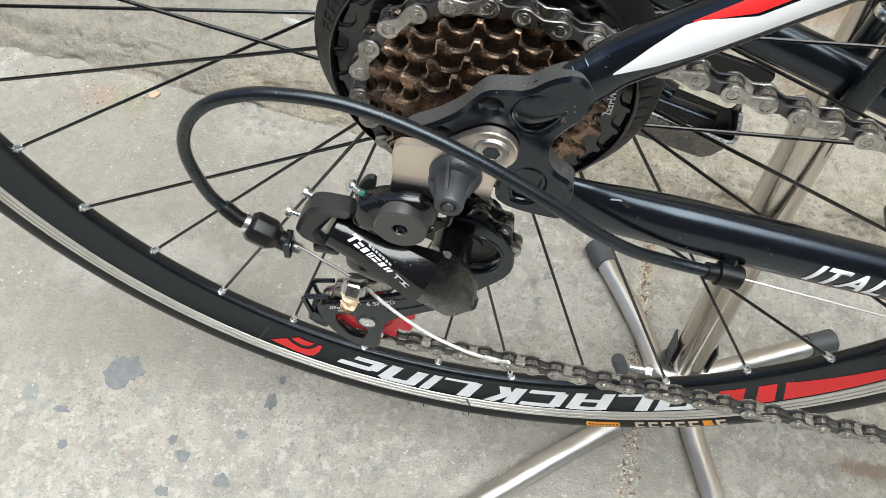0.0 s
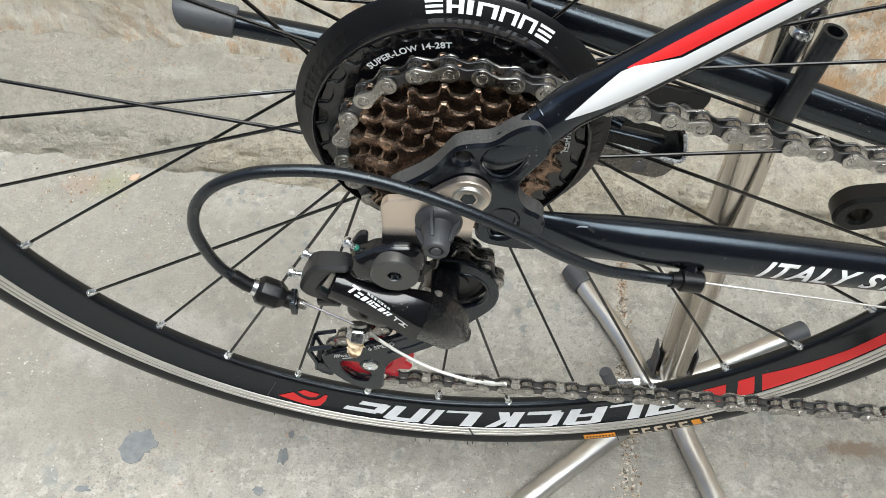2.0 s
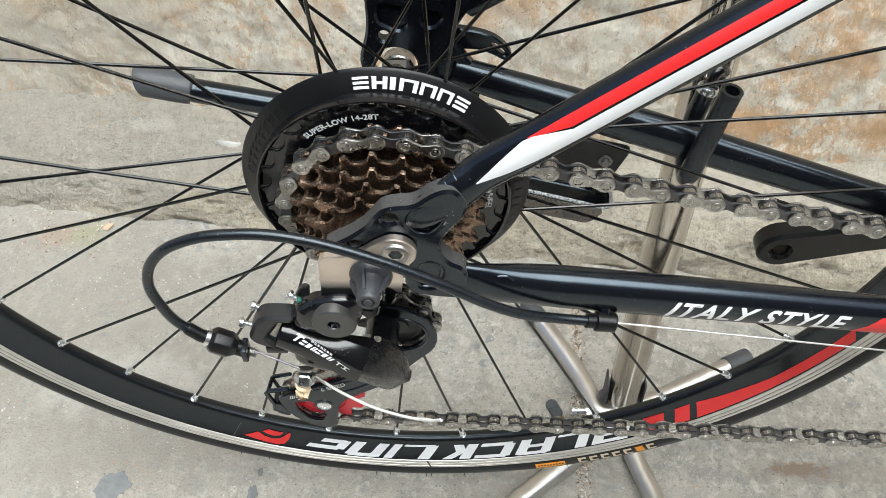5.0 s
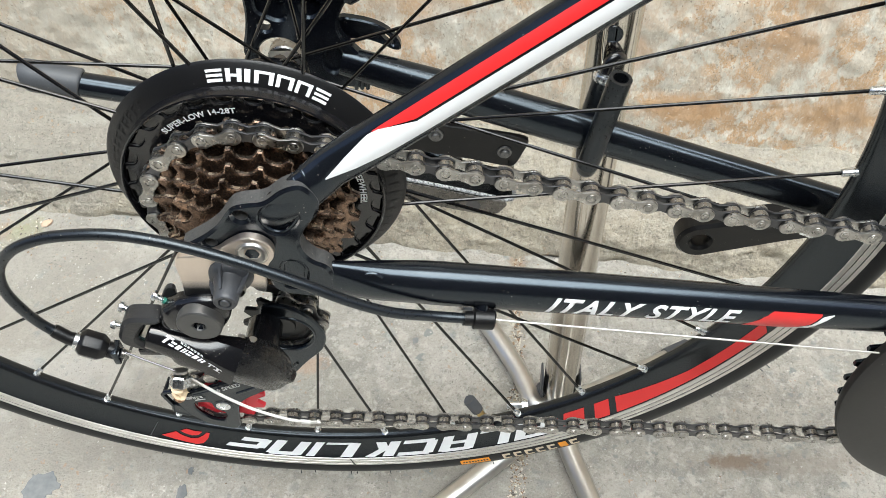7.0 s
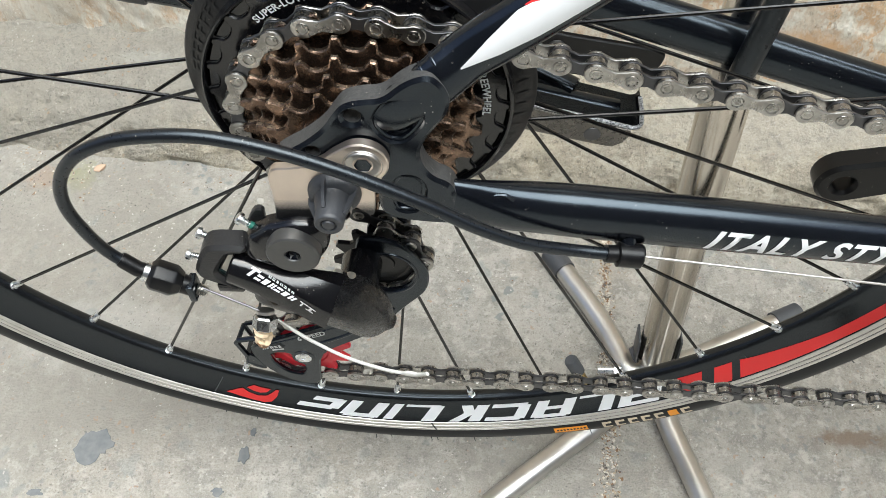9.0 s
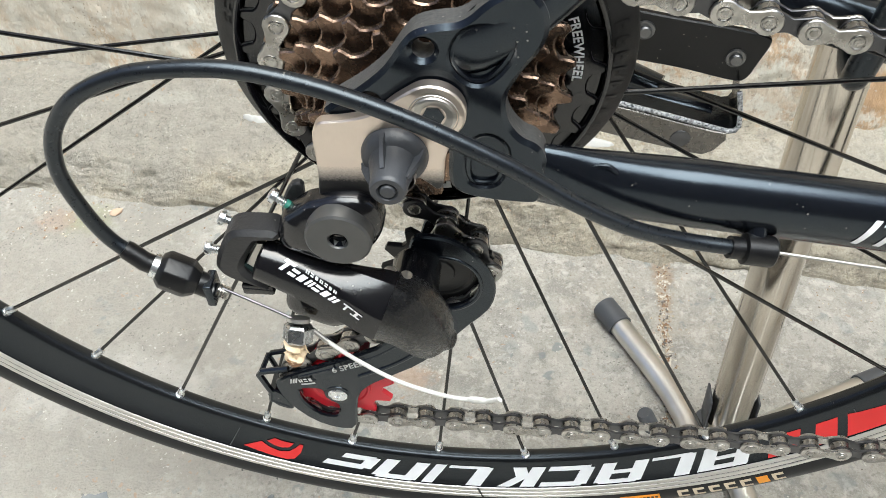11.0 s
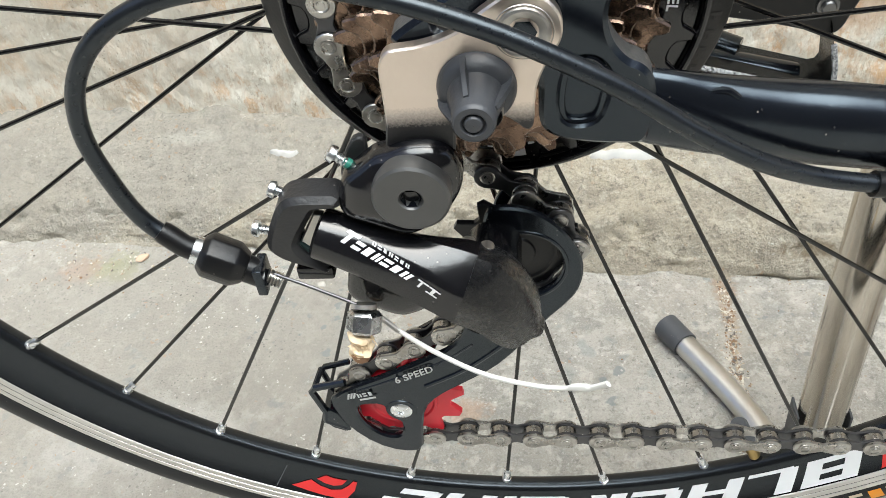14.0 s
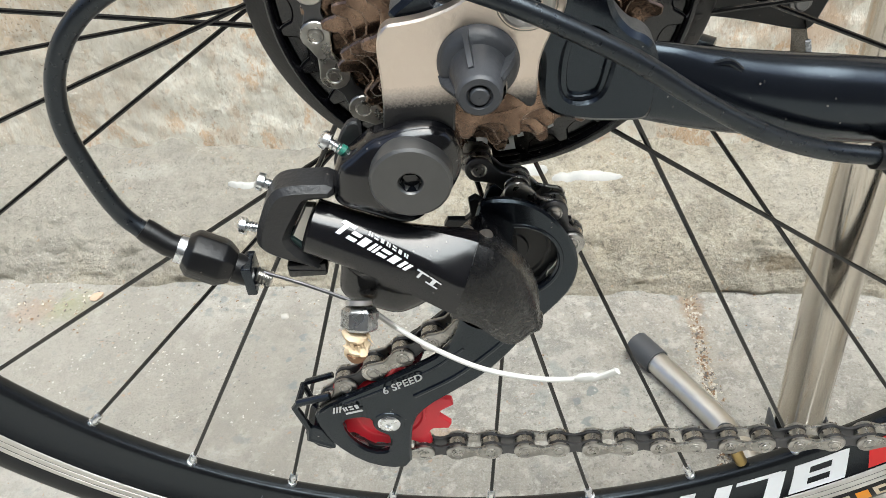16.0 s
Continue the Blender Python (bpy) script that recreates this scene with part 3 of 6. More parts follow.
plate(bm, circle2(0, 0, 0.0212, 48), -0.0592, -0.0572, [circle2(0, 0, 0.0148, 36)] + [circle2(0.0183 * math.cos(radians(a)), 0.0183 * math.sin(radians(a)), 0.0011, 10) for a in (58, 118, 178, 238, 298, 358)], 0.0004)
ring = part("lock_ring", bm, BROWN, bike, "bronze freewheel lock ring with pin holes")
part("ring_step", lathe(bmesh.new(), [(0.0105, -0.0588), (0.0112, -0.0598), (0.0136, -0.0598), (0.0143, -0.0588), (0.0143, -0.0570), (0.0105, -0.0570)], 40, closed=True), DARKBRONZE, ring)

# chain: bottom run, round both pulleys, round the sprocket, top run
TENSION, GUIDE = (-0.0437, -0.1524), (0.0030, -0.0768)
PR, GR = 0.0218, 0.0190
RINGC, RINGR = (0.408, -0.116), 0.0777


def arc(c, r, a0, a1, n=24):
    return [Vector((c[0] + r * math.cos(radians(a0 + (a1 - a0) * k / n)), 0, c[1] + r * math.sin(radians(a0 + (a1 - a0) * k / n)))) for k in range(n + 1)]


def chain_path():
    low = arc(RINGC, RINGR, -60, -92, 8)
    tens = arc(TENSION, PR, -92, -238, 18)
    guide = arc(GUIDE, GR, -58, 68, 16)
    cass = arc((0.0008, -0.0002), 0.0457, 248, 78, 44)
    top = arc(RINGC, RINGR, 78, 40, 8)
    a, b = cass[-1], top[0]
    run = []
    for k in range(1, 30):
        u = k / 30
        run.append(a.lerp(b, u) - Vector((0, 0, 0.0045 * math.sin(math.pi * min(1.0, u * 1.3)))))
    return low + tens + guide + cass + run + top


def chain_y(p):
    """The chain line: a little further out at the pulleys and the bottom run than on the sprocket."""
    f = min(1.0, max(0.0, (-0.042 - p.z) / 0.024)) * min(1.0, max(0.0, (0.40 - p.x) / 0.1 + 0.6))
    base = CHAIN_Y + (RING_Y - CHAIN_Y) * min(1.0, max(0.0, (p.x - 0.02) / 0.38))
    return base + (PULLEY_Y - base) * f


def pins_along(path, pitch=0.0127):
    out, p, i = [path[0]], path[0], 1
    while i < len(path):
        q = path[i]
        if (q - out[-1]).length < pitch:
            i += 1
            continue
        a = path[i - 1] if (path[i - 1] - out[-1]).length < pitch else out[-1]
        lo, hi = 0.0, 1.0
        for _ in range(30):
            mid = (lo + hi) / 2
            if (a.lerp(q, mid) - out[-1]).length < pitch:
                lo = mid
            else:
                hi = mid
        out.append(a.lerp(q, lo))
    return out


PINS = pins_along(chain_path())


def link_outline(n=10):
    """Figure-of-eight side plate, one pitch long, centred."""
    out, h, R, waist = [], 0.0127 / 2, 0.0042, 0.0022
    for s in (1, -1):
        for k in range(n + 1):
            a = radians(-128 + 256 * k / n) + (0 if s > 0 else math.pi)
            out.append((s * h + R * math.cos(a), R * math.sin(a)))
        out.append((0, waist if s > 0 else -waist))
    return out


def link_mesh(offset, thick, bevel):
    bm = bmesh.new()
    for s in (-1, 1):
        y = s * offset
        plate(bm, link_outline(), y - thick / 2, y + thick / 2, (), bevel)
    return bm


pins_bm = bmesh.new()
for p in PINS:
    lathe(pins_bm, [(0.0001, -0.0041), (0.0011, -0.0041), (0.0012, -0.00385), (0.0018, -0.00385), (0.0021, -0.0041), (0.0024, -0.0040), (0.0025, -0.0037), (0.0025, 0.0037), (0.0001, 0.0041)], 12, (p.x, chain_y(p), p.z))
chain = part("chain", pins_bm, CHAINMAT, bike, "grey steel bicycle chain")
outer_link = inner_link = roller = None
for i, (p, q) in enumerate(zip(PINS, PINS[1:])):
    m = pose((p.x + q.x) / 2, chain_y((p + q) / 2), (p.z + q.z) / 2, 0, -math.degrees(math.atan2(q.z - p.z, q.x - p.x)), 0)
    if i % 2 == 0:
        if outer_link is None:
            outer_link = part("outer_link", link_mesh(0.0033, 0.0010, 0.0003), CHAINMAT, chain)
            outer_link.matrix_basis = m
        else:
            again("outer_link", outer_link, chain, m)
    else:
        if inner_link is None:
            inner_link = part("inner_link", link_mesh(0.0021, 0.0010, 0.0002), CHAINDARK, chain, "darker inner chain link")
            inner_link.matrix_basis = m
        else:
            again("inner_link", inner_link, chain, m, "darker inner chain link")
    mr = pose(p.x, chain_y(p), p.z)
    if roller is None:
        roller = part("roller", lathe(bmesh.new(), [(0.002, -0.0016), (0.0036, -0.0016), (0.0039, -0.0013), (0.0039, 0.0013), (0.0036, 0.0016), (0.002, 0.0016)], 16), CHAINMAT, chain)
        roller.matrix_basis = mr
    else:
        again("roller", roller, chain, mr)

# frame tubes
def line_at(p, q, x):
    p, q = Vector(p), Vector(q)
    return p + (q - p) * ((x - p.x) / (q.x - p.x))


RCS = ((0.1, -0.0600, -0.0255), (0.3, -0.0440, -0.0679))
LCS = ((0.1, 0.0588, -0.0204), (0.3, 0.0335, -0.0755))
RSS = ((0.1, -0.0549, 0.0892), (0.3, -0.0308, 0.2258))


def stay(name, ends, xs, radius, flat, label):
    bm = bmesh.new()
    pts = [line_at(*ends, xs[0] + (xs[1] - xs[0]) * k / 40) for k in range(41)]
    tube(bm, pts, radius, 28, flat)
    return part(name, bm, BLACK, bike, label)


def swept_stay(name, ends, rows, x0, x1, radius, label):
    """A stay whose forged tip, rows of (x, y, z, radius, flatness), runs on as a round tube from x0 to x1."""
    rows = list(rows)
    for k in range(36):
        x = x0 + (x1 - x0) * k / 35
        p = line_at(*ends, x)
        rows.append((p.x, p.y, p.z, radius(x), 0.8))
    pts = spline([Vector(r[:3]) for r in rows], 3)
    n = len(rows) - 1
    bm = bmesh.new()
    tube(bm, pts, lambda t: float(np.interp(t * n, range(n + 1), [r[3] for r in rows])), 36, lambda t: float(np.interp(t * n, range(n + 1), [r[4] for r in rows])))
    return part(name, bm, BLACK, bike, label)


def cs_rad(x):
    t = (x - 0.036) / 0.364
    return 0.0104 + 0.0009 * min(1, t * 8) - 0.003 * max(0, t - 0.3)


def ss_rad(x):
    return 0.0080 + 0.0010 * min(1, (x - 0.034) / 0.386 * 20)


CS_TIP = ((0.029, -0.0685, -0.0070, 0.0092, 0.33), (0.035, -0.0680, -0.0086, 0.0100, 0.43), (0.042, -0.0672, -0.0108, 0.0105, 0.50), (0.050, -0.0658, -0.0136, 0.0107, 0.60), (0.060, -0.0641, -0.0166, 0.0109, 0.72), (0.072, -0.0623, -0.0196, 0.0110, 0.79))
SS_TIP = [(0.014, -0.0686, 0.0304, 0.0066, 0.40), (0.020, -0.0690, 0.0336, 0.0080, 0.47), (0.027, -0.0683, 0.0386, 0.0086, 0.55), (0.033, -0.0668, 0.0430, 0.0087, 0.62), (0.039, -0.0643, 0.0474, 0.0086, 0.72)]
right_stay = swept_stay("chainstay", RCS, CS_TIP, 0.084, 0.40, cs_rad, "black tapered chainstay tube")
stay("chainstay", LCS, (0.030, 0.40), lambda t: 0.0085 + 0.0026 * min(1, t * 6) - 0.003 * max(0, t - 0.3), lambda t: 0.8, "black tapered chainstay tube")
seat_stay = swept_stay("seatstay", RSS, SS_TIP, 0.045, 0.42, ss_rad, "black seatstay with red and white stripes")

# ---- display stand ----
stand = empty("bike_stand", (0.172, 0.088, 0), "stainless steel tube stand holding the bicycle by its chainstay", "stand")
bm = bmesh.new()
tube(bm, [(-0.0045, -0.002, 0.012), (-0.003, -0.001, 0.2), (0, 0, 0.40), (0.001, 0, 0.62)], 0.0135, 28)
part("post", bm, STAND, stand, "polished stainless post")
for pts in (((-0.008, -0.014, 0.0085), (-0.024, -0.011, 0.0085), (-0.031, 0.006, 0.0085), (-0.040, 0.027, 0.0085), (-0.057, 0.058, 0.0085), (-0.075, 0.088, 0.0085)), ((0.000, -0.010, 0.0085), (0.030, 0.004, 0.0085), (0.065, 0.022, 0.0085), (0.098, 0.039, 0.0085)),
            ((-0.008, -0.01, 0.0085), (-0.03, -0.04, 0.0085), (-0.10, -0.10, 0.0085), (-0.20, -0.19, 0.0085)), ((-0.006, -0.014, 0.0085), (0.001, -0.050, 0.0085), (0.016, -0.095, 0.0085), (0.052, -0.2, 0.0085))):
    bm = bmesh.new()
    tube(bm, spline(pts, 8), 0.0080, 20)
    leg = part("leg", bm, STANDLEG, stand)
    d = (Vector(pts[-1]) - Vector(pts[-2])).normalized()
    e = Vector(pts[-1])
    bm = bmesh.new()
    tube(bm, [e - d * 0.008, e - d * 0.007, e + d * 0.012, e + d * 0.014, e + d * 0.015], lambda t: 0.0094 if t < 0.85 else 0.0075, 20)
    part("end_cap", bm, GREYRUBBER, leg, "dark rubber end cap")


# ---- frame: dropouts and trim ----
def mm(points):
    return [(x / 1000, z / 1000) for x, z in points]


def pillow(bm, outline, y_back, y_edge, bulge, tilt=None, steps=(1.0, 0.985, 0.94, 0.85, 0.7, 0.5, 0.25)):
    """A rounded cushion over an outline of (x, z): flat back, curved front. tilt adds to y by (x, z)."""
    c = Vector((sum(p[0] for p in outline) / len(outline), sum(p[1] for p in outline) / len(outline)))
    tilt = tilt or (lambda x, z: 0.0)
    rings = [[bm.verts.new((p[0], y_back + tilt(p[0], p[1]), p[1])) for p in outline]]
    for s in steps:
        h = y_edge - bulge * math.sqrt(max(0.0, 1 - s ** 3))
        ring = []
        for p in outline:
            q = c.lerp(Vector((p[0], p[1])), s)
            ring.append(bm.verts.new((q.x, h + tilt(q.x, q.y), q.y)))
        rings.append(ring)
    n = len(outline)
    for r0, r1 in zip(rings, rings[1:]):
        for k in range(n):
            bm.faces.new((r0[k], r0[(k + 1) % n], r1[(k + 1) % n], r1[k]))
    top = bm.verts.new((c.x, y_edge - bulge + tilt(c.x, c.y), c.y))
    for k in range(n):
        bm.faces.new((rings[-1][k], rings[-1][(k + 1) % n], top))
    bm.faces.new(rings[0])
    return bm


def lip(points, y, r=0.0009, closed=True, n=4):
    """A pressed ridge that follows an outline on a plate."""
    bm = bmesh.new()
    pts = spline([(x / 1000, y, z / 1000) for x, z in points], n, closed)
    if closed:
        pts.append(pts[0])
    return tube(bm, pts, r, 8)


DROPOUT = rounded(mm([(-21.5, 14), (-18.8, 16.6), (-11, 21.5), (-5, 26.5), (-1.7, 30), (2, 35.8), (5.5, 40), (12, 41.6), (18.3, 42), (25, 48.6), (31.5, 51.8), (36, 51), (40, 44), (39, 36), (33, 28), (28.5, 20), (29, 12), (33, 6),
                      (37, 4.3), (39.5, 1), (40.6, -6), (40, -14), (38, -18), (34, -18.2), (24, -17.3), (15, -15), (12, -9.8), (13.5, 4), (8, 9), (-4, 10), (-17, 11.5)]), 2)
D_SHAPE = [(15.2, 35), (19.2, 41.2), (27.8, 41.4), (31.6, 34.6), (25.4, 25.2), (19.6, 24), (15, 29.5)]
LOBE = [(20, 6.5), (25.5, 7.5), (29.4, 3), (28.6, -4), (26, -11), (18.6, -11), (17.6, -3)]


# side faces of the dropout: a lighter, grainier black than its front
DROPEDGE = material("grainy_black_edge", (0.030, 0.030, 0.031), 0.6, second=(0.055, 0.054, 0.052), scale=900, amount=0.9, bump=0.6, bump_scale=1500, dust=0.8)


def dropout(y_front, y_back, name_label):
    bm = bmesh.new()
    plate(bm, DROPOUT, min(y_front, y_back), max(y_front, y_back), [circle2(0.0079, 0.0345, 0.0030, 18), circle2(-0.0075, 0.0180, 0.0026, 18), rounded(mm(D_SHAPE), 2), rounded(mm(LOBE), 2)], 0.0013)
    ob = part("dropout", bm, BLACK, bike, name_label)
    ob.data.materials.append(DROPEDGE)
    for f in ob.data.polygons:
        if abs(f.normal.y) < 0.25:
            f.material_index = 1
    inward = 1 if y_back > y_front else -1
    for shape in (D_SHAPE, LOBE):
        c = Vector((sum(p[0] for p in shape), sum(p[1] for p in shape))) / len(shape)
        wide = [c + (Vector(p) - c) * 1.04 for p in shape]
        bm = bmesh.new()
        y0 = y_front + inward * 0.0020
        plate(bm, rounded(mm(wide), 2), min(y0, y0 + inward * 0.0025), max(y0, y0 + inward * 0.0025), (), 0.0004)
        part("pressed_recess", bm, BLACK, ob)
        part("recess_lip", lip([c + (Vector(p) - c) * 0.90 for p in shape], y_front + inward * 0.0013, 0.0008), BLACK, ob)
    return ob


dropout(-0.0725, -0.0642, "black forged rear dropout with pressed recesses")
bm = bmesh.new()
boss = [(22, 8), (27, 10.3), (31.5, 6), (30.5, -3), (25.5, -7.5), (20.5, -3)]
dents = ([(-9, 32), (-5, 29.5), (2, 26), (6, 28.5), (5, 40), (-8, 43)], [(14, 28), (21, 29), (25, 36), (14, 40)], boss)
plate(bm, rounded(mm([(-16, 96), (-14.5, 60), (-14.2, 38), (-15, 24), (-21.7, 3), (-10, -11), (3, -14), (26, -15.5), (44, -19), (48, -4), (41, 3), (35.4, 10.5), (30, 18.6), (31.5, 29), (40, 42), (50, 62), (40, 98)]), 2), 0.0640, 0.0700,
      [circle2(-0.006, 0.0228, 0.0030, 16), circle2(-0.001, 0.0035, 0.0118, 24), circle2(-0.004, 0.066, 0.0028, 14), circle2(0.012, 0.072, 0.0028, 14), *[rounded(mm(d), 2) for d in dents]], 0.0013)
drop_l = part("dropout", bm, BLACK, bike, "black far-side dropout and brake mount with pressed recesses")
for d in dents:
    c = Vector((sum(p[0] for p in d), sum(p[1] for p in d))) / len(d)
    bm = bmesh.new()
    plate(bm, rounded(mm([c + (Vector(p) - c) * 1.06 for p in d]), 2), 0.0668, 0.0690, (), 0.0004)
    part("pressed_recess", bm, BLACK, drop_l)
part("dropout_washer", lathe(bmesh.new(), [(0.0045, 0.0660), (0.0080, 0.0662), (0.0088, 0.0670), (0.0088, 0.0735)], 28), CHAINMAT, drop_l, "silver axle washer")
for k in range(3):
    part("weld_wrinkle", tube(bmesh.new(), spline([(0.036 + 0.003 * k, 0.0640, 0.004 - 0.001 * k), (0.0375 + 0.003 * k, 0.0622, -0.006), (0.036 + 0.003 * k, 0.0640, -0.017)], 5), 0.0012, 8), BLACK, drop_l)
bm = bmesh.new()
plate(bm, rounded(mm([(27, 23), (42, 20.5), (52, 16.5), (59.5, 8.5), (61, 1.5), (56.5, 1), (50, 5.5), (41, 9), (27, 8)]), 2), 0.0720, 0.0760, [rounded(mm([(48.5, 13.5), (53, 12), (57.5, 6), (56.5, 4), (52.5, 8)]), 1)], 0.0008)
part("eyelet_tab", bm, BLACK, bike, "black slotted eyelet tab")
part("axle_nut", lathe(bmesh.new(), [(0.003, 0.055), (0.0105, 0.056), (0.0105, 0.0625), (0.0085, 0.064), (0.003, 0.064)], 6), SILVER, bike, "silver axle nut")
part("axle", lathe(bmesh.new(), [(0.0045, -0.083), (0.0048, -0.082), (0.0048, 0.078), (0.0042, 0.079), (0.0001, 0.079)], 20), SILVER, bike, "steel wheel axle")
arm_up = Vector((-0.564, 0, 0.826))
for x, r, w in ((0.031, 0.0006, 50), (0.0350, 0.0008, 70), (0.0385, 0.0009, 62), (0.0420, 0.0006, 45)):
    c = Vector([float(np.interp(x, [q[0] for q in SS_TIP] + [0.045], [q[i] for q in SS_TIP] + [(0.045, -0.0615, 0.0516)[i]])) for i in range(3)])
    deep = float(np.interp(x, [q[0] for q in SS_TIP] + [0.045], [q[3] * q[4] for q in SS_TIP] + [0.0069]))
    part("weld_wrinkle", tube(bmesh.new(), [c + arm_up * (0.0083 * math.cos(radians(a))) + Vector((0.0018 * math.sin(radians(a)), -(deep - 0.0003) * math.sin(radians(a)), 0)) for a in range(-30, w + 1, 8)], lambda t, r=r: r * math.sin(math.pi * (0.08 + 0.84 * t)), 10), BLACK, seat_stay)
part("dimple_edge", lip([(43, -2.5), (47, -4.6), (52, -6.0), (57, -5.8), (60, -8.2)], -0.0688, 0.0009, False), BLACK, right_stay)


def frame_of(ends):
    p, q = Vector(ends[0]), Vector(ends[1])
    d = (q - p).normalized()
    up = d.cross(Vector((0, 1, 0))).normalized()
    side = d.cross(up)
    return p, d, up, side


def on_tube(ends, x, ang, radius, flat=0.8, lift=0.00025):
    """The point on a stay's skin at x along the bicycle; ang in degrees from its far side over the top."""
    p, d, up, side = frame_of(ends)
    c = p + d * ((x - p.x) / d.x)
    a = radians(ang)
    return c + up * ((radius + lift) * math.cos(a)) + side * ((radius * flat + lift) * math.sin(a))


def band(name, ends, rows, radius, mat, parent, label="", flat=0.8):
    """A decal on a stay: rows of (x, angle from, angle to), blended."""
    bm = bmesh.new()
    grid = []
    for (x0, a0, b0), (x1, a1, b1) in zip(rows, rows[1:]):
        steps = max(2, int((x1 - x0) / 0.006))
        for k in range(steps + (1 if x1 == rows[-1][0] else 0)):
            t = k / steps
            x, a, b = x0 + (x1 - x0) * t, a0 + (a1 - a0) * t, b0 + (b1 - b0) * t
            grid.append([bm.verts.new(on_tube(ends, x, a + (b - a) * j / 8, radius(x), flat)) for j in range(9)])
    for g, h in zip(grid, grid[1:]):
        for j in range(8):
            bm.faces.new((g[j], g[j + 1], h[j + 1], h[j]))
    return part(name, bm, mat, parent, label)


# which way round the skin angles run: the side vector's y decides
FRONT = -1 if frame_of(RSS)[3].y > 0 else 1


def fr(a):
    """Angle from the top (0) over the viewer's side (90) to the underside (180)."""
    return a * FRONT


band("red_stripe", RSS, [(0.066, fr(38), fr(40)), (0.080, fr(37), fr(69)), (0.42, fr(37), fr(69))], ss_rad, RED, seat_stay, "red stripe decal")
band("white_stripe", RSS, [(0.0435, fr(80), fr(83)), (0.054, fr(58), fr(98)), (0.064, fr(40), fr(108)), (0.068, fr(43), fr(110)), (0.080, fr(75), fr(112)), (0.42, fr(75), fr(112))], ss_rad, WHITE, seat_stay, "white stripe decal")


band("red_patch", RCS, [(0.2260, fr(118), fr(127)), (0.2365, fr(56), fr(127)), (0.2490, fr(56), fr(127)), (0.2570, fr(56), fr(96)), (0.2605, fr(56), fr(64))], cs_rad, RED, right_stay, "red flash decal")
band("white_patch", RCS, [(0.2500, fr(124), fr(127)), (0.2580, fr(96), fr(114)), (0.2615, fr(64), fr(88)), (0.2665, fr(56), fr(60))], cs_rad, WHITE, right_stay, "white flash decal")
bm = lettering("ITALY STYLE", 0.0128, 0.35, 1.12, 0.00035)
xs = [v.co.x for v in bm.verts]
x_lo, x_hi = min(xs), max(xs)
split_long(bm, 0.004)
bent(bm, lambda u, v: on_tube(RCS, 0.1310 + (u - x_lo) / (x_hi - x_lo) * 0.0900, fr(88 - v / 0.0045 * 24), cs_rad(0.1310 + (u - x_lo) / (x_hi - x_lo) * 0.0900)))
part("lettering", bm, WHITE, right_stay, "white slanted lettering", smooth=False)

# derailleur hanger and its bolt
HANGERMAT = material("dipped_nickel_plate", (0.70, 0.61, 0.54), 0.36, metal=1.0, second=(0.62, 0.54, 0.46), bump=0.3, bump_scale=600)
_n, _l = HANGERMAT.node_tree.nodes, HANGERMAT.node_tree.links
_pb = _n["Principled BSDF"]
_tc, _sep, _mr, _no, _add = _n.new("ShaderNodeTexCoord"), _n.new("ShaderNodeSeparateXYZ"), _n.new("ShaderNodeMapRange"), _n.new("ShaderNodeTexNoise"), _n.new("ShaderNodeMath")
_no.inputs["Scale"].default_value, _no.inputs["Detail"].default_value = 1800, 3
_add.operation, _add.inputs[1].default_value = "MULTIPLY_ADD", 0.0024
_l.new(_tc.outputs["Object"], _sep.inputs[0])
_l.new(_tc.outputs["Object"], _no.inputs["Vector"])
_l.new(_no.outputs["Fac"], _add.inputs[0])
_l.new(_sep.outputs["Z"], _add.inputs[2])
_mr.inputs["From Min"].default_value, _mr.inputs["From Max"].default_value = 0.0000, -0.0056
_l.new(_add.outputs["Value"], _mr.inputs["Value"])
_cm, _mm = _n.new("ShaderNodeMix"), _n.new("ShaderNodeMath")
_cm.data_type = "RGBA"
_cm.inputs["B"].default_value = (0.006, 0.006, 0.007, 1)
_l.new(_pb.inputs["Base Color"].links[0].from_socket, _cm.inputs["A"])
_l.new(_mr.outputs["Result"], _cm.inputs["Factor"])
_l.new(_cm.outputs["Result"], _pb.inputs["Base Color"])
_mm.operation, _mm.inputs[0].default_value = "SUBTRACT", 1.0
_l.new(_mr.outputs["Result"], _mm.inputs[1])
_l.new(_mm.outputs["Value"], _pb.inputs["Metallic"])
HANGER = rounded(mm([(-21.5, 14.2), (-18.7, 14.4), (-13.6, 14.9), (-8.5, 16.3), (-4, 18.2), (-0.6, 21.5)] + [(9.6 + 9.2 * math.cos(radians(a)), 17.4 + 9.2 * math.sin(radians(a))) for a in range(132, -50, -18)]
                    + [(15.1, 9), (13.6, 6), (12.3, 2.1), (11.8, -2.3), (11.6, -6), (11, -8.9), (9.4, -9.4), (7.6, -7.4), (4, -4.5), (-2, -6), (-7.2, -5), (-7.9, -12), (-8.8, -22), (-26, -22), (-25.2, -11.3), (-24.4, -6.9), (-24.1, -2.2), (-24, 2.3), (-24.1, 6.7), (-23.6, 11.4)]), 2)
bm = bmesh.new()
plate(bm, HANGER, -0.0765, -0.0732, (), 0.0005)
hanger = part("derailleur_hanger", bm, HANGERMAT, bike, "nickel-plated derailleur hanger plate dipped in black paint at its foot")
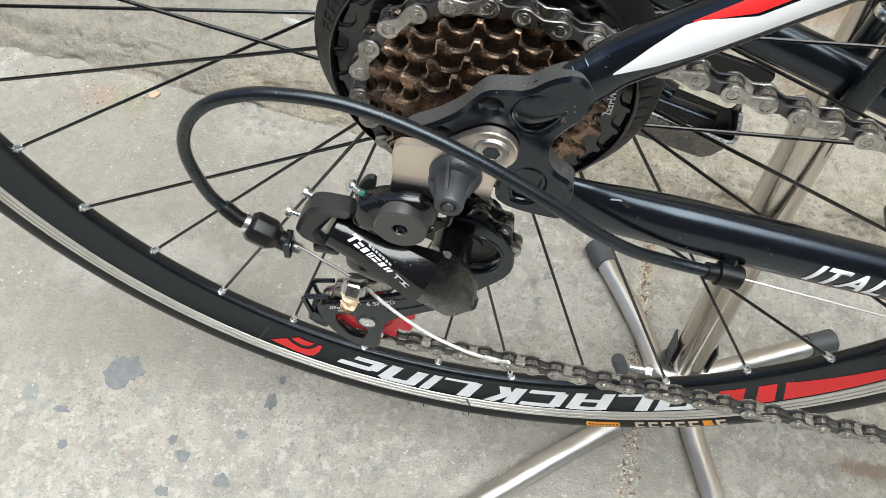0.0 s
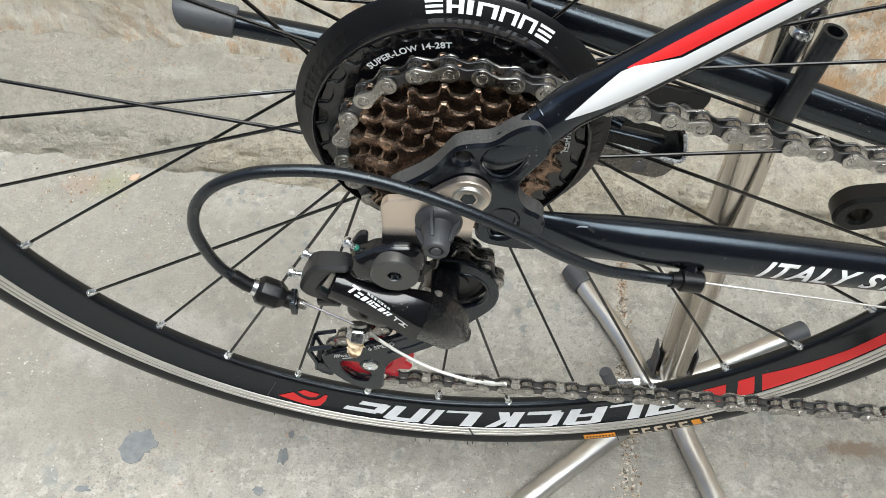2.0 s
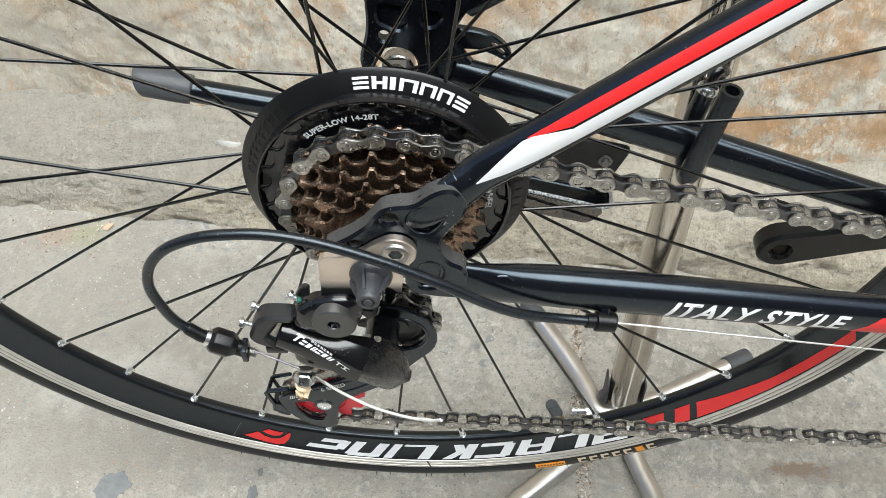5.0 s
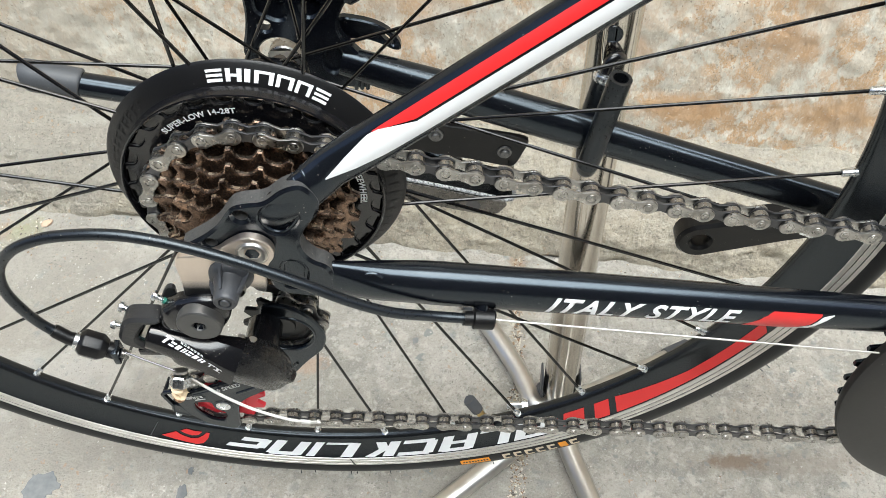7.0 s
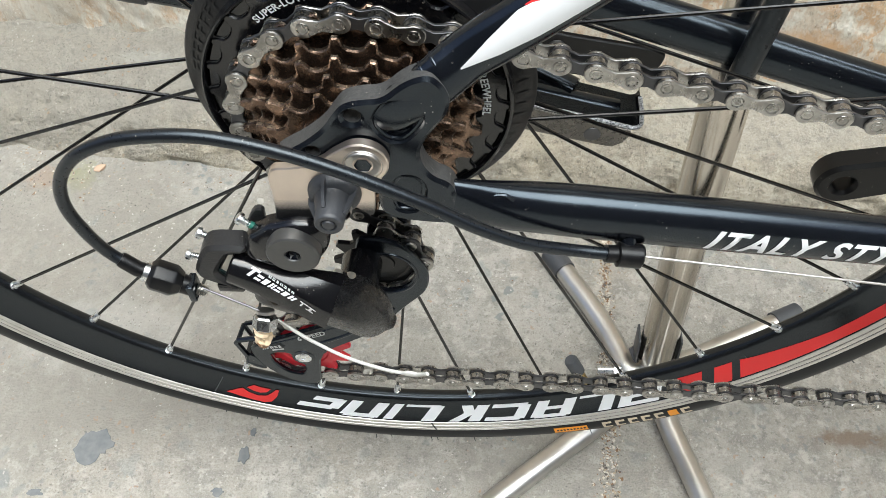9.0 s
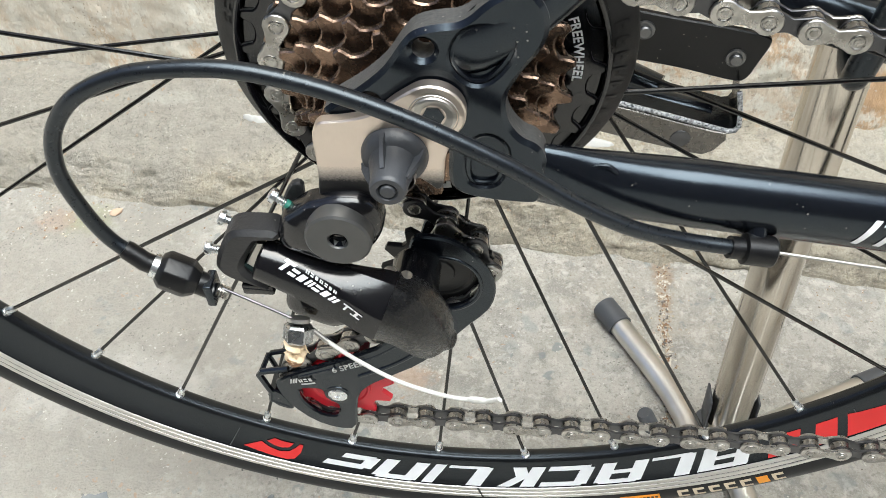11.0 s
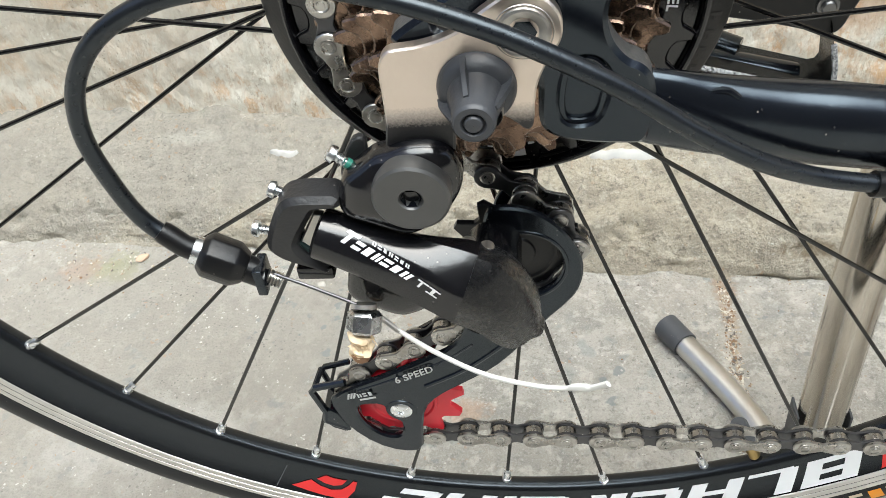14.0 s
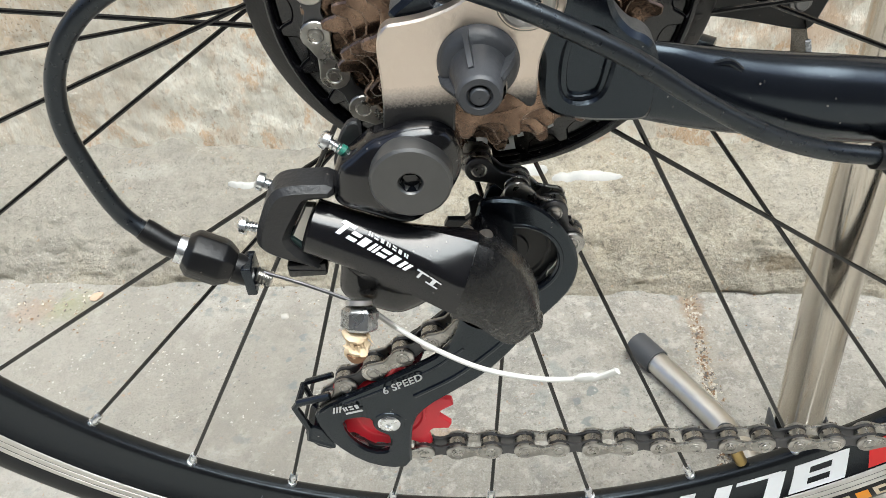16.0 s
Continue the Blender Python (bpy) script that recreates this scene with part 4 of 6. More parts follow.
part("hanger_bolt", lathe(bmesh.new(), [(0.0030, -0.0738), (0.0031, -0.0762), (0.0036, -0.0766), (0.0054, -0.0774), (0.0060, -0.0772), (0.0062, -0.0766), (0.0064, -0.0762), (0.0067, -0.0767), (0.0069, -0.0764)], 40, (0.0100, 0, 0.0170)), SILVER, hanger, "silver hex socket bolt with washer")
part("bolt_socket", lathe(bmesh.new(), [(0.0001, -0.0767), (0.0030, -0.0766), (0.0031, -0.0768)], 6, (0.0100, 0, 0.0170)), BLACK, hanger, "dark hex socket")

# rubber axle cap with fins
cap_c = (-0.0014, 0.0016, 0.0036)
cap = part("axle_cap", lathe(bmesh.new(), [(0.0090, -0.0755), (0.0093, -0.0764), (0.0094, -0.0786), (0.0092, -0.0796), (0.0088, -0.0806), (0.0082, -0.0816), (0.0071, -0.0822), (0.0067, -0.0824), (0.0053, -0.0886), (0.0051, -0.0922),
                                           (0.0048, -0.0931), (0.0044, -0.0935), (0.0030, -0.0935), (0.0027, -0.0932), (0.0025, -0.0924), (0.0023, -0.0924), (0.0021, -0.0934), (0.0018, -0.0937), (0.0001, -0.0938)], 44, cap_c), CAPRUBBER, bike, "dark grey rubber axle cap with fins")
for a in (20, 105, 195, 285):
    bm = bmesh.new()
    p = [polar(0.0094, a, -0.0800), polar(0.0090, a, -0.0828), polar(0.0076, a, -0.0860), polar(0.0056, a, -0.0898), polar(0.0045, a, -0.0898), polar(0.0045, a, -0.0800)]
    n = polar(1, a + 90) * 0.0008
    vs = [[bm.verts.new(Vector(cap_c) + q + n * s * (0.7 if 0 < i < 4 else 1)) for i, q in enumerate(p)] for s in (-1, 1)]
    bm.faces.new(vs[0])
    bm.faces.new(vs[1])
    for k in range(6):
        bm.faces.new((vs[0][k], vs[0][(k + 1) % 6], vs[1][(k + 1) % 6], vs[1][k]))
    part("fin", bm, CAPRUBBER, cap)

# ---- rear derailleur ----
KNUCKLE = (-0.0194, -0.0222)
kn = [(-25.5, -12.4), (-20, -10.4), (-13, -10.4), (-9, -12.8), (-7.2, -16.5), (-6.7, -20.4), (-7.3, -24.6), (-8.9, -28), (-11, -31.4), (-15, -34.7), (-18.3, -38.1), (-22.1, -39.5), (-25.7, -38.7), (-29.1, -36.9),
      (-34.5, -34.4), (-38.4, -32.6), (-40.3, -30.4), (-39.4, -24.6), (-37.5, -19.9), (-34.4, -17.8), (-31.3, -15.2), (-28.4, -13)]
bm = bmesh.new()
pillow(bm, rounded(mm(kn), 2), -0.0735, -0.0768, 0.0066, steps=(1.0, 0.985, 0.95, 0.9, 0.82, 0.7, 0.45))
mech = part("derailleur_knuckle", bm, GLOSSBLACK, bike, "gloss black upper knuckle of the rear derailleur")
bm = bmesh.new()
plate(bm, rounded(mm([(-40, -31), (-39.6, -22), (-35.6, -14), (-32.6, -12.6), (-31.0, -15), (-34, -30)]), 1), -0.0712, -0.0690, (), 0.0005)
part("stop_ear", bm, BRACKETMAT, mech, "dark stop ear behind the screw")
part("pivot_bolt", lathe(bmesh.new(), [(0.0022, -0.0820), (0.0026, -0.0850), (0.0032, -0.0857), (0.0092, -0.0858), (0.0099, -0.0852), (0.0101, -0.0840), (0.0101, -0.0790)], 40, (KNUCKLE[0], 0, KNUCKLE[1])), material("dark_steel_bolt", (0.10, 0.10, 0.10), 0.42, metal=0.7, bump=0.2), mech, "dark steel pivot bolt")
part("bolt_socket", lathe(bmesh.new(), [(0.0001, -0.0825), (0.0027, -0.0822), (0.0027, -0.0853)], 6, (KNUCKLE[0], 0, KNUCKLE[1])), BLACK, mech, "black hex socket")


def screw(p, q, r, parent, thread=True):
    """A small cross-head screw from its head p towards q."""
    p, q = Vector(p), Vector(q)
    d = (q - p).normalized()
    bm = bmesh.new()
    tube(bm, [p, p + d * 0.0002, p + d * 0.0006, p + d * 0.0012, p + d * 0.0020, p + d * 0.0022], lambda t: r * (0.45 if t < 0.1 else 0.75 if t < 0.3 else 0.95 if t < 0.5 else 1.0), 14)
    for k in range(9 if thread else 0):
        a = p + d * (0.0022 + k * (q - p).length / 10)
        tube(bm, [a, a + d * 0.0003, a + d * 0.0006], lambda t: r * (0.62 if 0.2 < t < 0.8 else 0.5), 10)
    rod(bm, p + d * 0.002, q, r * 0.5, 10)
    return part("screw", bm, CHROME, parent, "zinc-plated adjusting screw")


screw((-0.0412, -0.0735, -0.0150), (-0.0320, -0.0748, -0.0222), 0.0024, mech)
bm = bmesh.new()
rod(bm, (-0.0368, -0.0741, -0.0184), (-0.0330, -0.0747, -0.0214), 0.0015, 12)
part("thread_lock", bm, GREEN, mech, "green thread lock on the screw")

BRACKET = rounded(mm([(-39.6, -25.5), (-46.1, -25.1), (-50.8, -25.1), (-54.4, -26), (-57.3, -29.6), (-59.5, -34), (-61.7, -39.2), (-62.3, -42.9), (-60.4, -46), (-56.4, -48.5), (-52.2, -50.3), (-46.8, -53), (-45.4, -50.8), (-47.4, -49),
                      (-51.2, -46.4), (-53.6, -42.8), (-53.4, -40.2), (-47.3, -30.8), (-46.3, -29.6), (-39.5, -29.6)]), 1)
bm = bmesh.new()
plate(bm, BRACKET, -0.0806, -0.0715, (), 0.0016)
bracket = part("adjuster_bracket", bm, BRACKETMAT, bike, "dark plastic cable adjuster bracket of the derailleur")
for p, q in (((-0.0610, -0.0700, -0.0288), (-0.056, -0.0705, -0.0310)), ((-0.0690, -0.0700, -0.0430), (-0.0615, -0.0705, -0.0445))):
    screw(p, q, 0.0024, bracket)
bm = bmesh.new()
plate(bm, mm([(-47.8, -32.6), (-44.6, -33.2), (-51, -46), (-54, -43.6)]), -0.0775, -0.0755, (), 0.0004)
leaf = part("spring_leaf", bm, SILVER, bracket, "bare metal link showing between bracket and body")
bm = bmesh.new()
plate(bm, mm([(-54.5, -42.5), (-52.5, -42), (-47, -48), (-48, -52.5), (-54, -48)]), -0.0780, -0.0730, (), 0.0006)
part("greased_stop", bm, material("greased_steel", (0.03, 0.055, 0.055), 0.25, metal=0.5), bracket, "dark greenish greased stop")
bm = bmesh.new()
box(bm, -0.0560, -0.0455, -0.0800, -0.0700, -0.0545, -0.0500, 0.0008)
part("link_stub", bm, GLOSSBLACK, bracket)


COVERMAT = material("satin_black_plastic", (0.007, 0.007, 0.0075), 0.27, bump=0.03, bump_scale=900, dust=0.7, spec=0.27)
BODY_A, BODY_B = Vector((-0.0472, -0.0772, -0.0392)), Vector((-0.0086, -0.0826, -0.0540))
BODY_D = (BODY_B - BODY_A).normalized()
BODY_UP = (Vector((0, -0.72, 0.69)) - BODY_D * Vector((0, -0.72, 0.69)).dot(BODY_D)).normalized()
BODY_SIDE = BODY_UP.cross(BODY_D)
BODY_SIDE *= 1 if BODY_SIDE.z > 0 else -1
# corners of the section, from the top edge over the viewer's side: (angle, radius) at the round end and at the faceted end
CORNERS = (((88, 7.3), (82, 11.4)), ((58, 7.5), (44, 11.4)), ((34, 7.6), (-22, 9.1)), ((-62, 7.6), (-76, 11.6)), ((-125, 7.4), (-124, 10.4)), ((140, 7.4), (124, 10.4)))


def body_corner(t, k):
    (a0, r0), (a1, r1) = CORNERS[k]
    e = min(1.0, t * 1.05) ** 1.15
    r = (r0 + (r1 - r0) * e) * (1 - (0.16, 0.06, 0.05, 0.05, 0.05, 0.05)[k] * math.sin(math.pi * min(1.0, t * 1.1)))
    a = a0 + ((a1 - a0) % 360 if k == 5 and a1 > a0 else a1 - a0) * e
    return radians(a), r / 1000


def on_body_skin(t, k, w, lift=0.0):
    """The body's skin: t along it, w from corner k of its section to the next; round at one end, faceted at the other."""
    a0, r0 = body_corner(t, k)
    a1, r1 = body_corner(t, (k + 1) % 6)
    if a1 > a0:
        a1 -= 2 * math.pi
    r, a = r0 + (r1 - r0) * w, a0 + (a1 - a0) * w
    arc_p = Vector((r * math.cos(a), r * math.sin(a)))
    flat_p = Vector((r0 * math.cos(a0), r0 * math.sin(a0))).lerp(Vector((r1 * math.cos(a1), r1 * math.sin(a1))), w)
    q = arc_p.lerp(flat_p, min(0.82, t * 1.1))
    q *= 1 + lift / q.length
    return BODY_A.lerp(BODY_B, t) + BODY_UP * q.x + BODY_SIDE * q.y


def skin_mesh(rings):
    bm = bmesh.new()
    rows = [[bm.verts.new(p) for p in ring] for ring in rings]
    n = len(rows[0])
    for r0, r1 in zip(rows, rows[1:]):
        for k in range(n):
            bm.faces.new((r0[k], r0[(k + 1) % n], r1[(k + 1) % n], r1[k]))
    bm.faces.new(rows[0])
    bm.faces.new(rows[-1])
    return bm


rings = []
for i in range(27):
    t = max(0.0, (i - 1) / 25)
    c = BODY_A.lerp(BODY_B, t)
    rings.append([c + (on_body_skin(t, k, j / 6) - c) * (0.84 if i == 0 else 1.0) - BODY_D * (0.0009 if i == 0 else 0) for k in range(6) for j in range(6)])
body = part("derailleur_body", skin_mesh(rings), GLOSSBLACK, bike, "gloss black derailleur body with white print")

# end cover: goes on from the body's faceted end and narrows to a blunt tip; corner lines top, ridge, crease, bottom, back
COVER_LINES = ([(-4.6, -79.5, -45.6), (1.9, -77, -49.4), (7.3, -73.5, -58.8), (10.3, -71.5, -69.8), (10.8, -71, -80.6)],
               [(-4.7, -85.2, -42.6), (1.3, -85.8, -46.2), (6.4, -83.5, -56.5), (9.4, -79.5, -69.4), (10.2, -75.5, -81.0)],
               [(-8.9, -91.2, -51.6), (-4.2, -90.5, -54.9), (1.2, -88, -62.4), (5.4, -83, -72.4), (9.4, -76.5, -82.9)],
               [(-13.9, -86.6, -65.8), (-7.0, -86, -70.6), (-0.7, -82, -81.5), (3.8, -78, -86.4), (8.6, -74.5, -85.6)],
               [(-13, -75, -66), (-7.0, -74, -71), (-1, -72, -82), (3.8, -70, -86), (8.4, -70, -85)],
               [(-6, -74, -47), (1, -72, -52), (6.4, -70, -61), (9.4, -69, -72), (10, -69, -81)])
lines = [spline([Vector(p) / 1000 for p in line], 5) for line in COVER_LINES]
rings = []
for i in range(len(lines[0])):
    corners = [ln_[i] for ln_ in lines]
    mid = sum(corners, Vector()) / 6
    ring = []
    for k in range(6):
        for j in range(6):
            p = corners[k].lerp(corners[(k + 1) % 6], j / 6)
            ring.append(p + (p - mid).normalized() * (0.0003, 0.0011, 0.0006, 0.0004, 0.0, 0.0)[k] * math.sin(math.pi * j / 6))
    rings.append(ring)
last = rings[-1]
mid = sum(last, Vector()) / len(last)
rings.append([mid + (p - mid) * 0.8 + Vector((0.0011, 0.0006, -0.0011)) for p in last])
rings.append([mid + (p - mid) * 0.4 + Vector((0.0016, 0.0010, -0.0016)) for p in last])
part("derailleur_cover", skin_mesh(rings), COVERMAT, bike, "black plastic end cover of the derailleur")
bm = bmesh.new()
lathe(bm, [(0.005, -0.0535), (0.0080, -0.0532), (0.0085, -0.0540), (0.0085, -0.0700), (0.0088, -0.0780), (0.0095, -0.0830)], 40, (-0.0030, 0, -0.0660))
part("spring_barrel", bm, GLOSSBLACK, bike, "gloss black spring barrel")
for x, z in ((-0.0030, -0.0492), (-0.0080, -0.0474)):
    part("rivet", lathe(bmesh.new(), [(0.0001, -0.0772), (0.0013, -0.0771), (0.0019, -0.0766), (0.0020, -0.0735)], 16, (x, 0, z)), SILVER, body, "small steel rivet head")
LOWER = rounded(mm([(-41.5, -50), (-43, -57), (-44.4, -63), (-42, -66.4), (-36, -69.6), (-29, -73), (-24.5, -71.5), (-20, -69), (-14, -64), (-20, -56), (-32, -50)]), 2)
bm = bmesh.new()
pillow(bm, LOWER, -0.0700, -0.0755, 0.0045)
clamp = part("inner_link", bm, GLOSSBLACK, bike, "gloss black lower link of the derailleur")

# print on the body: the brand words stand as plain slanted bars
def slab(bm, corners, fn, cuts=3):
    """A quad cut into a small grid and laid on a surface."""
    a, b, c, d = [Vector(q) for q in corners]
    g = [[bm.verts.new(fn(*(a.lerp(b, i / cuts).lerp(d.lerp(c, i / cuts), j / cuts)))) for j in range(cuts + 1)] for i in range(cuts + 1)]
    for i in range(cuts):
        for j in range(cuts):
            bm.faces.new((g[i][j], g[i + 1][j], g[i + 1][j + 1], g[i][j + 1]))


def body_place(u, v):
    """u along the print line, v up from it, in metres; the line runs below the long crease."""
    t = 0.15 + u / 0.0400
    span = 0.0135 + 0.002 * t
    return on_body_skin(t, 2, 0.15 + 0.25 * t - v / span, 0.00025)


def glyph(bm, u, w, h, strokes, fn, slant=0.3, v0=0.0):
    """A plain block of two or three bars."""
    for a, b, c, d in strokes:
        q = [(u + w * x + slant * (v0 + h * y), v0 + h * y) for x, y in ((a, c), (b, c), (b, d), (a, d))]
        slab(bm, q, fn)


BAR_SETS = (((0.0, 1.0, 0.72, 1.0), (0.3, 0.62, 0.0, 0.72)), ((0.0, 0.36, 0.0, 0.8), (0.52, 0.86, 0.0, 0.8)), ((0.0, 0.86, 0.0, 0.3), (0.0, 0.86, 0.5, 0.8)), ((0.05, 0.75, 0.0, 0.8),))
u = 0.0
for k, w in enumerate((0.0036, 0.0027, 0.0027, 0.0022, 0.0027, 0.0027, 0.0027)):
    bm = bmesh.new()
    glyph(bm, u, w, 0.0049 if k == 0 else 0.0041, BAR_SETS[0 if k == 0 else 1 + k % 3], body_place, 0.5, -0.0018)
    u += w * 1.06
    part("brand_block", bm, WHITE, body, "white block of the brand mark")
for k in range(7):
    bm = bmesh.new()
    glyph(bm, 0.0080 + k * 0.0016, 0.0013, 0.0019, BAR_SETS[1 + k % 3], body_place, 0.0, 0.0026)
    part("brand_block", bm, GREYPRINT, body, "small grey block of the brand mark")
for k in range(2):
    bm = bmesh.new()
    glyph(bm, 0.0215 + k * 0.0034, 0.0032, 0.0034, (((0.0, 1.0, 0.78, 1.0), (0.3, 0.5, 0.0, 0.78)), ((0.0, 1.0, 0.8, 1.0), (0.0, 1.0, 0.0, 0.2), (0.3, 0.6, 0.2, 0.8)))[k], body_place, 0.25, -0.0018)
    part("brand_block", bm, GREYPRINT, body, "grey block of the brand mark")

# cable clamp, wire, white sheathed tail
bm = bmesh.new()
tube(bm, [(-0.0374, -0.0857, -0.0612), (-0.0375, -0.0862, -0.0620), (-0.0382, -0.0888, -0.0657), (-0.0383, -0.0892, -0.0663)], lambda t: 0.0050 if 0.05 < t < 0.95 else 0.0041, 6)
part("clamp_nut", bm, NUT, clamp, "shiny steel hex clamp nut", smooth=False)
bm = bmesh.new()
tube(bm, [(-0.0376, -0.0844, -0.0597), (-0.0377, -0.0852, -0.0607)], 0.0037, 20)
part("clamp_washer", bm, SILVER, clamp, "steel clamp washer")
bm = bmesh.new()
tube(bm, [(-0.0388 - 0.0011 * k / 9 - 0.0003 * math.sin(k), -0.0890 - 0.0013 * k / 9, -0.0668 - 0.0078 * k / 9) for k in range(10)], lambda t: 0.0030 + 0.0005 * math.sin(t * 11), 20)
for v in bm.verts:
    v.co += Vector((noise.noise(v.co * 700), noise.noise(v.co * 700 + Vector((5, 0, 0))), 0.6 * noise.noise(v.co * 900 + Vector((0, 5, 0))))) * 0.0011
plug = part("plug", bm, CORK, clamp, "pale frayed wooden plug under the nut")
for k in range(9):
    a = 0.7 * k
    q = Vector((-0.0390 + 0.0028 * math.cos(a), -0.0895 + 0.0028 * math.sin(a), -0.0672 - 0.0006 * (k % 4)))
    part("splinter", tube(bmesh.new(), [q, q + Vector((0.0005 * math.cos(a * 3), -0.0002, -0.0022)), q + Vector((0.0009 * math.cos(a * 3) + 0.0006 * math.cos(a), -0.0006, -0.0040 - 0.0003 * (k % 3)))], lambda t: 0.0005 * (1.05 - t), 6), CORK, plug)
part("plug_end", tube(bmesh.new(), [(-0.0398, -0.0903, -0.0728), (-0.0400, -0.0905, -0.0748), (-0.0401, -0.0906, -0.0756)], lambda t: 0.0031 - 0.0008 * t, 14), material("brown_wood", (0.24, 0.12, 0.055), 0.7, second=(0.13, 0.06, 0.03), scale=300, bump=0.4), plug, "brown end of the plug")
bm = bmesh.new()
tube(bm, spline([(-0.0628, -0.0800, -0.0515), (-0.0520, -0.0830, -0.0540), (-0.0410, -0.0850, -0.0585), (-0.0380, -0.0860, -0.0600)], 5), 0.0005, 8)
part("inner_wire", bm, CHAINDARK, bike, "bare steel shift wire")
bm = bmesh.new()
tube(bm, spline([(-0.0345, -0.0855, -0.0630), (-0.0285, -0.0875, -0.0680)], 4), 0.0008, 8)
part("inner_wire", bm, SILVER, bike, "bare steel shift wire")
bm = bmesh.new()
tube(bm, spline([(-0.0300, -0.0870, -0.0668), (-0.0200, -0.0895, -0.0738), (-0.0060, -0.0930, -0.0800), (0.0090, -0.0975, -0.0802), (0.0190, -0.1010, -0.0770), (0.0235, -0.1025, -0.0745)], 8), 0.00074, 12)
tail = part("wire_tail", bm, CREAM, bike, "loose shift wire end in white sheath")
bm = bmesh.new()
tube(bm, spline([(0.0180, -0.1008, -0.0772), (0.0210, -0.1018, -0.0758), (0.0245, -0.1028, -0.0745), (0.0282, -0.1042, -0.0712)], 5), lambda t: 0.0016 if 0.1 < t < 0.55 else 0.0011, 10, lambda t: 0.6)
part("crimp", bm, CREAM, tail, "crimped white end cap")

# barrel adjuster and the long loop of housing
BA0, BA1 = Vector((-0.0885, -0.0800, -0.0380)), Vector((-0.0640, -0.0800, -0.0525))
bd = (BA1 - BA0).normalized()
bm = bmesh.new()
tube(bm, [BA0 + bd * 0.0085, BA0 + bd * 0.0105, BA0 + bd * 0.0185, BA0 + bd * 0.0218], lambda t: 0.0046 if t < 0.1 else 0.0066 if t < 0.75 else 0.0046, 8)
bmesh.ops.bevel(bm, geom=list(bm.edges), offset=0.0005, segments=2, affect="EDGES", profile=0.5)
barrel = part("barrel_adjuster", bm, PLASTIC, bike, "black faceted barrel adjuster")
bm = bmesh.new()
tube(bm, [BA0 + bd * 0.0065, BA0 + bd * 0.0070, BA0 + bd * 0.0090], 0.0040, 16)
part("ferrule_ring", bm, CHROME, barrel, "silver ring")
bm = bmesh.new()
tube(bm, [BA0 + bd * 0.021, BA0 + bd * 0.026], 0.0040, 16)
part("collar", bm, PLASTIC, barrel)
bm = bmesh.new()
p = BA0 + bd * 0.0265
box(bm, p.x - 0.0014, p.x + 0.0014, p.y - 0.0040, p.y + 0.0040, p.z - 0.0048, p.z + 0.0044, 0.0005)
part("stop_plate", bm, BLACK, barrel)
bm = bmesh.new()
for k in range(5):
    q = BA0 + bd * (0.0278 + k * 0.0009)
    tube(bm, [q, q + bd * 0.0004, q + bd * 0.0008], lambda t: 0.0024 if 0.2 < t < 0.8 else 0.0020, 12)
part("thread", bm, CHAINMAT, barrel, "steel threaded end")
HOUSING = [BA0 + bd * 0.004, (-0.0940, -0.0790, -0.0310), (-0.0972, -0.0810, -0.0150), (-0.0980, -0.0820, 0.0000), (-0.0938, -0.0822, 0.0140), (-0.0842, -0.0822, 0.0253), (-0.0700, -0.0822, 0.0325),
           (-0.0560, -0.0820, 0.0348), (-0.0410, -0.0820, 0.0350), (-0.0270, -0.0822, 0.0325), (-0.0120, -0.0828, 0.0280), (0.0040, -0.0836, 0.0215), (0.0185, -0.0840, 0.0138), (0.0330, -0.0840, 0.0048),
           (0.0480, -0.0826, -0.0072), (0.0640, -0.0795, -0.0190), (0.0800, -0.0745, -0.0285), (0.0960, -0.0722, -0.0335)]
bm = bmesh.new()
tube(bm, spline(HOUSING, 8), 0.0024, 16)
housing = part("cable_housing", bm, RUBBER, bike, "black looped gear cable housing")
bm = bmesh.new()
h0 = Vector(HOUSING[0])
hd = (Vector(HOUSING[1]) - h0).normalized()
tube(bm, [h0 - bd * -0.003, h0, h0 + hd * 0.006, h0 + hd * 0.0075], lambda t: 0.0032 if t < 0.8 else 0.0029, 16)
part("end_sleeve", bm, PLASTIC, housing, "black end sleeve")
bm = bmesh.new()
tube(bm, [(0.0945, -0.0722, -0.0332), (0.0955, -0.0721, -0.0335), (0.0985, -0.0716, -0.0342), (0.0990, -0.0716, -0.0343), (0.1075, -0.0708, -0.0362), (0.1085, -0.0708, -0.0364)], lambda t: 0.0034 if t < 0.5 else 0.0048 if t < 0.9 else 0.0040, 18)
stop = part("cable_stop", bm, PLASTIC, right_stay, "black cable stop under the chainstay")
bm = bmesh.new()
tube(bm, [(0.103, -0.0690, -0.0335), (0.103, -0.0655, -0.0290)], 0.0030, 10)
part("stop_foot", bm, BLACK, stop)
bm = bmesh.new()
rod(bm, (0.108, -0.0708, -0.0363), (0.40, -0.050, -0.1060), 0.00052, 8)
part("inner_wire", bm, SILVER, bike, "bare steel shift wire")

# ---- derailleur cage and pulleys ----
gx, gz = GUIDE[0] * 1000, GUIDE[1] * 1000
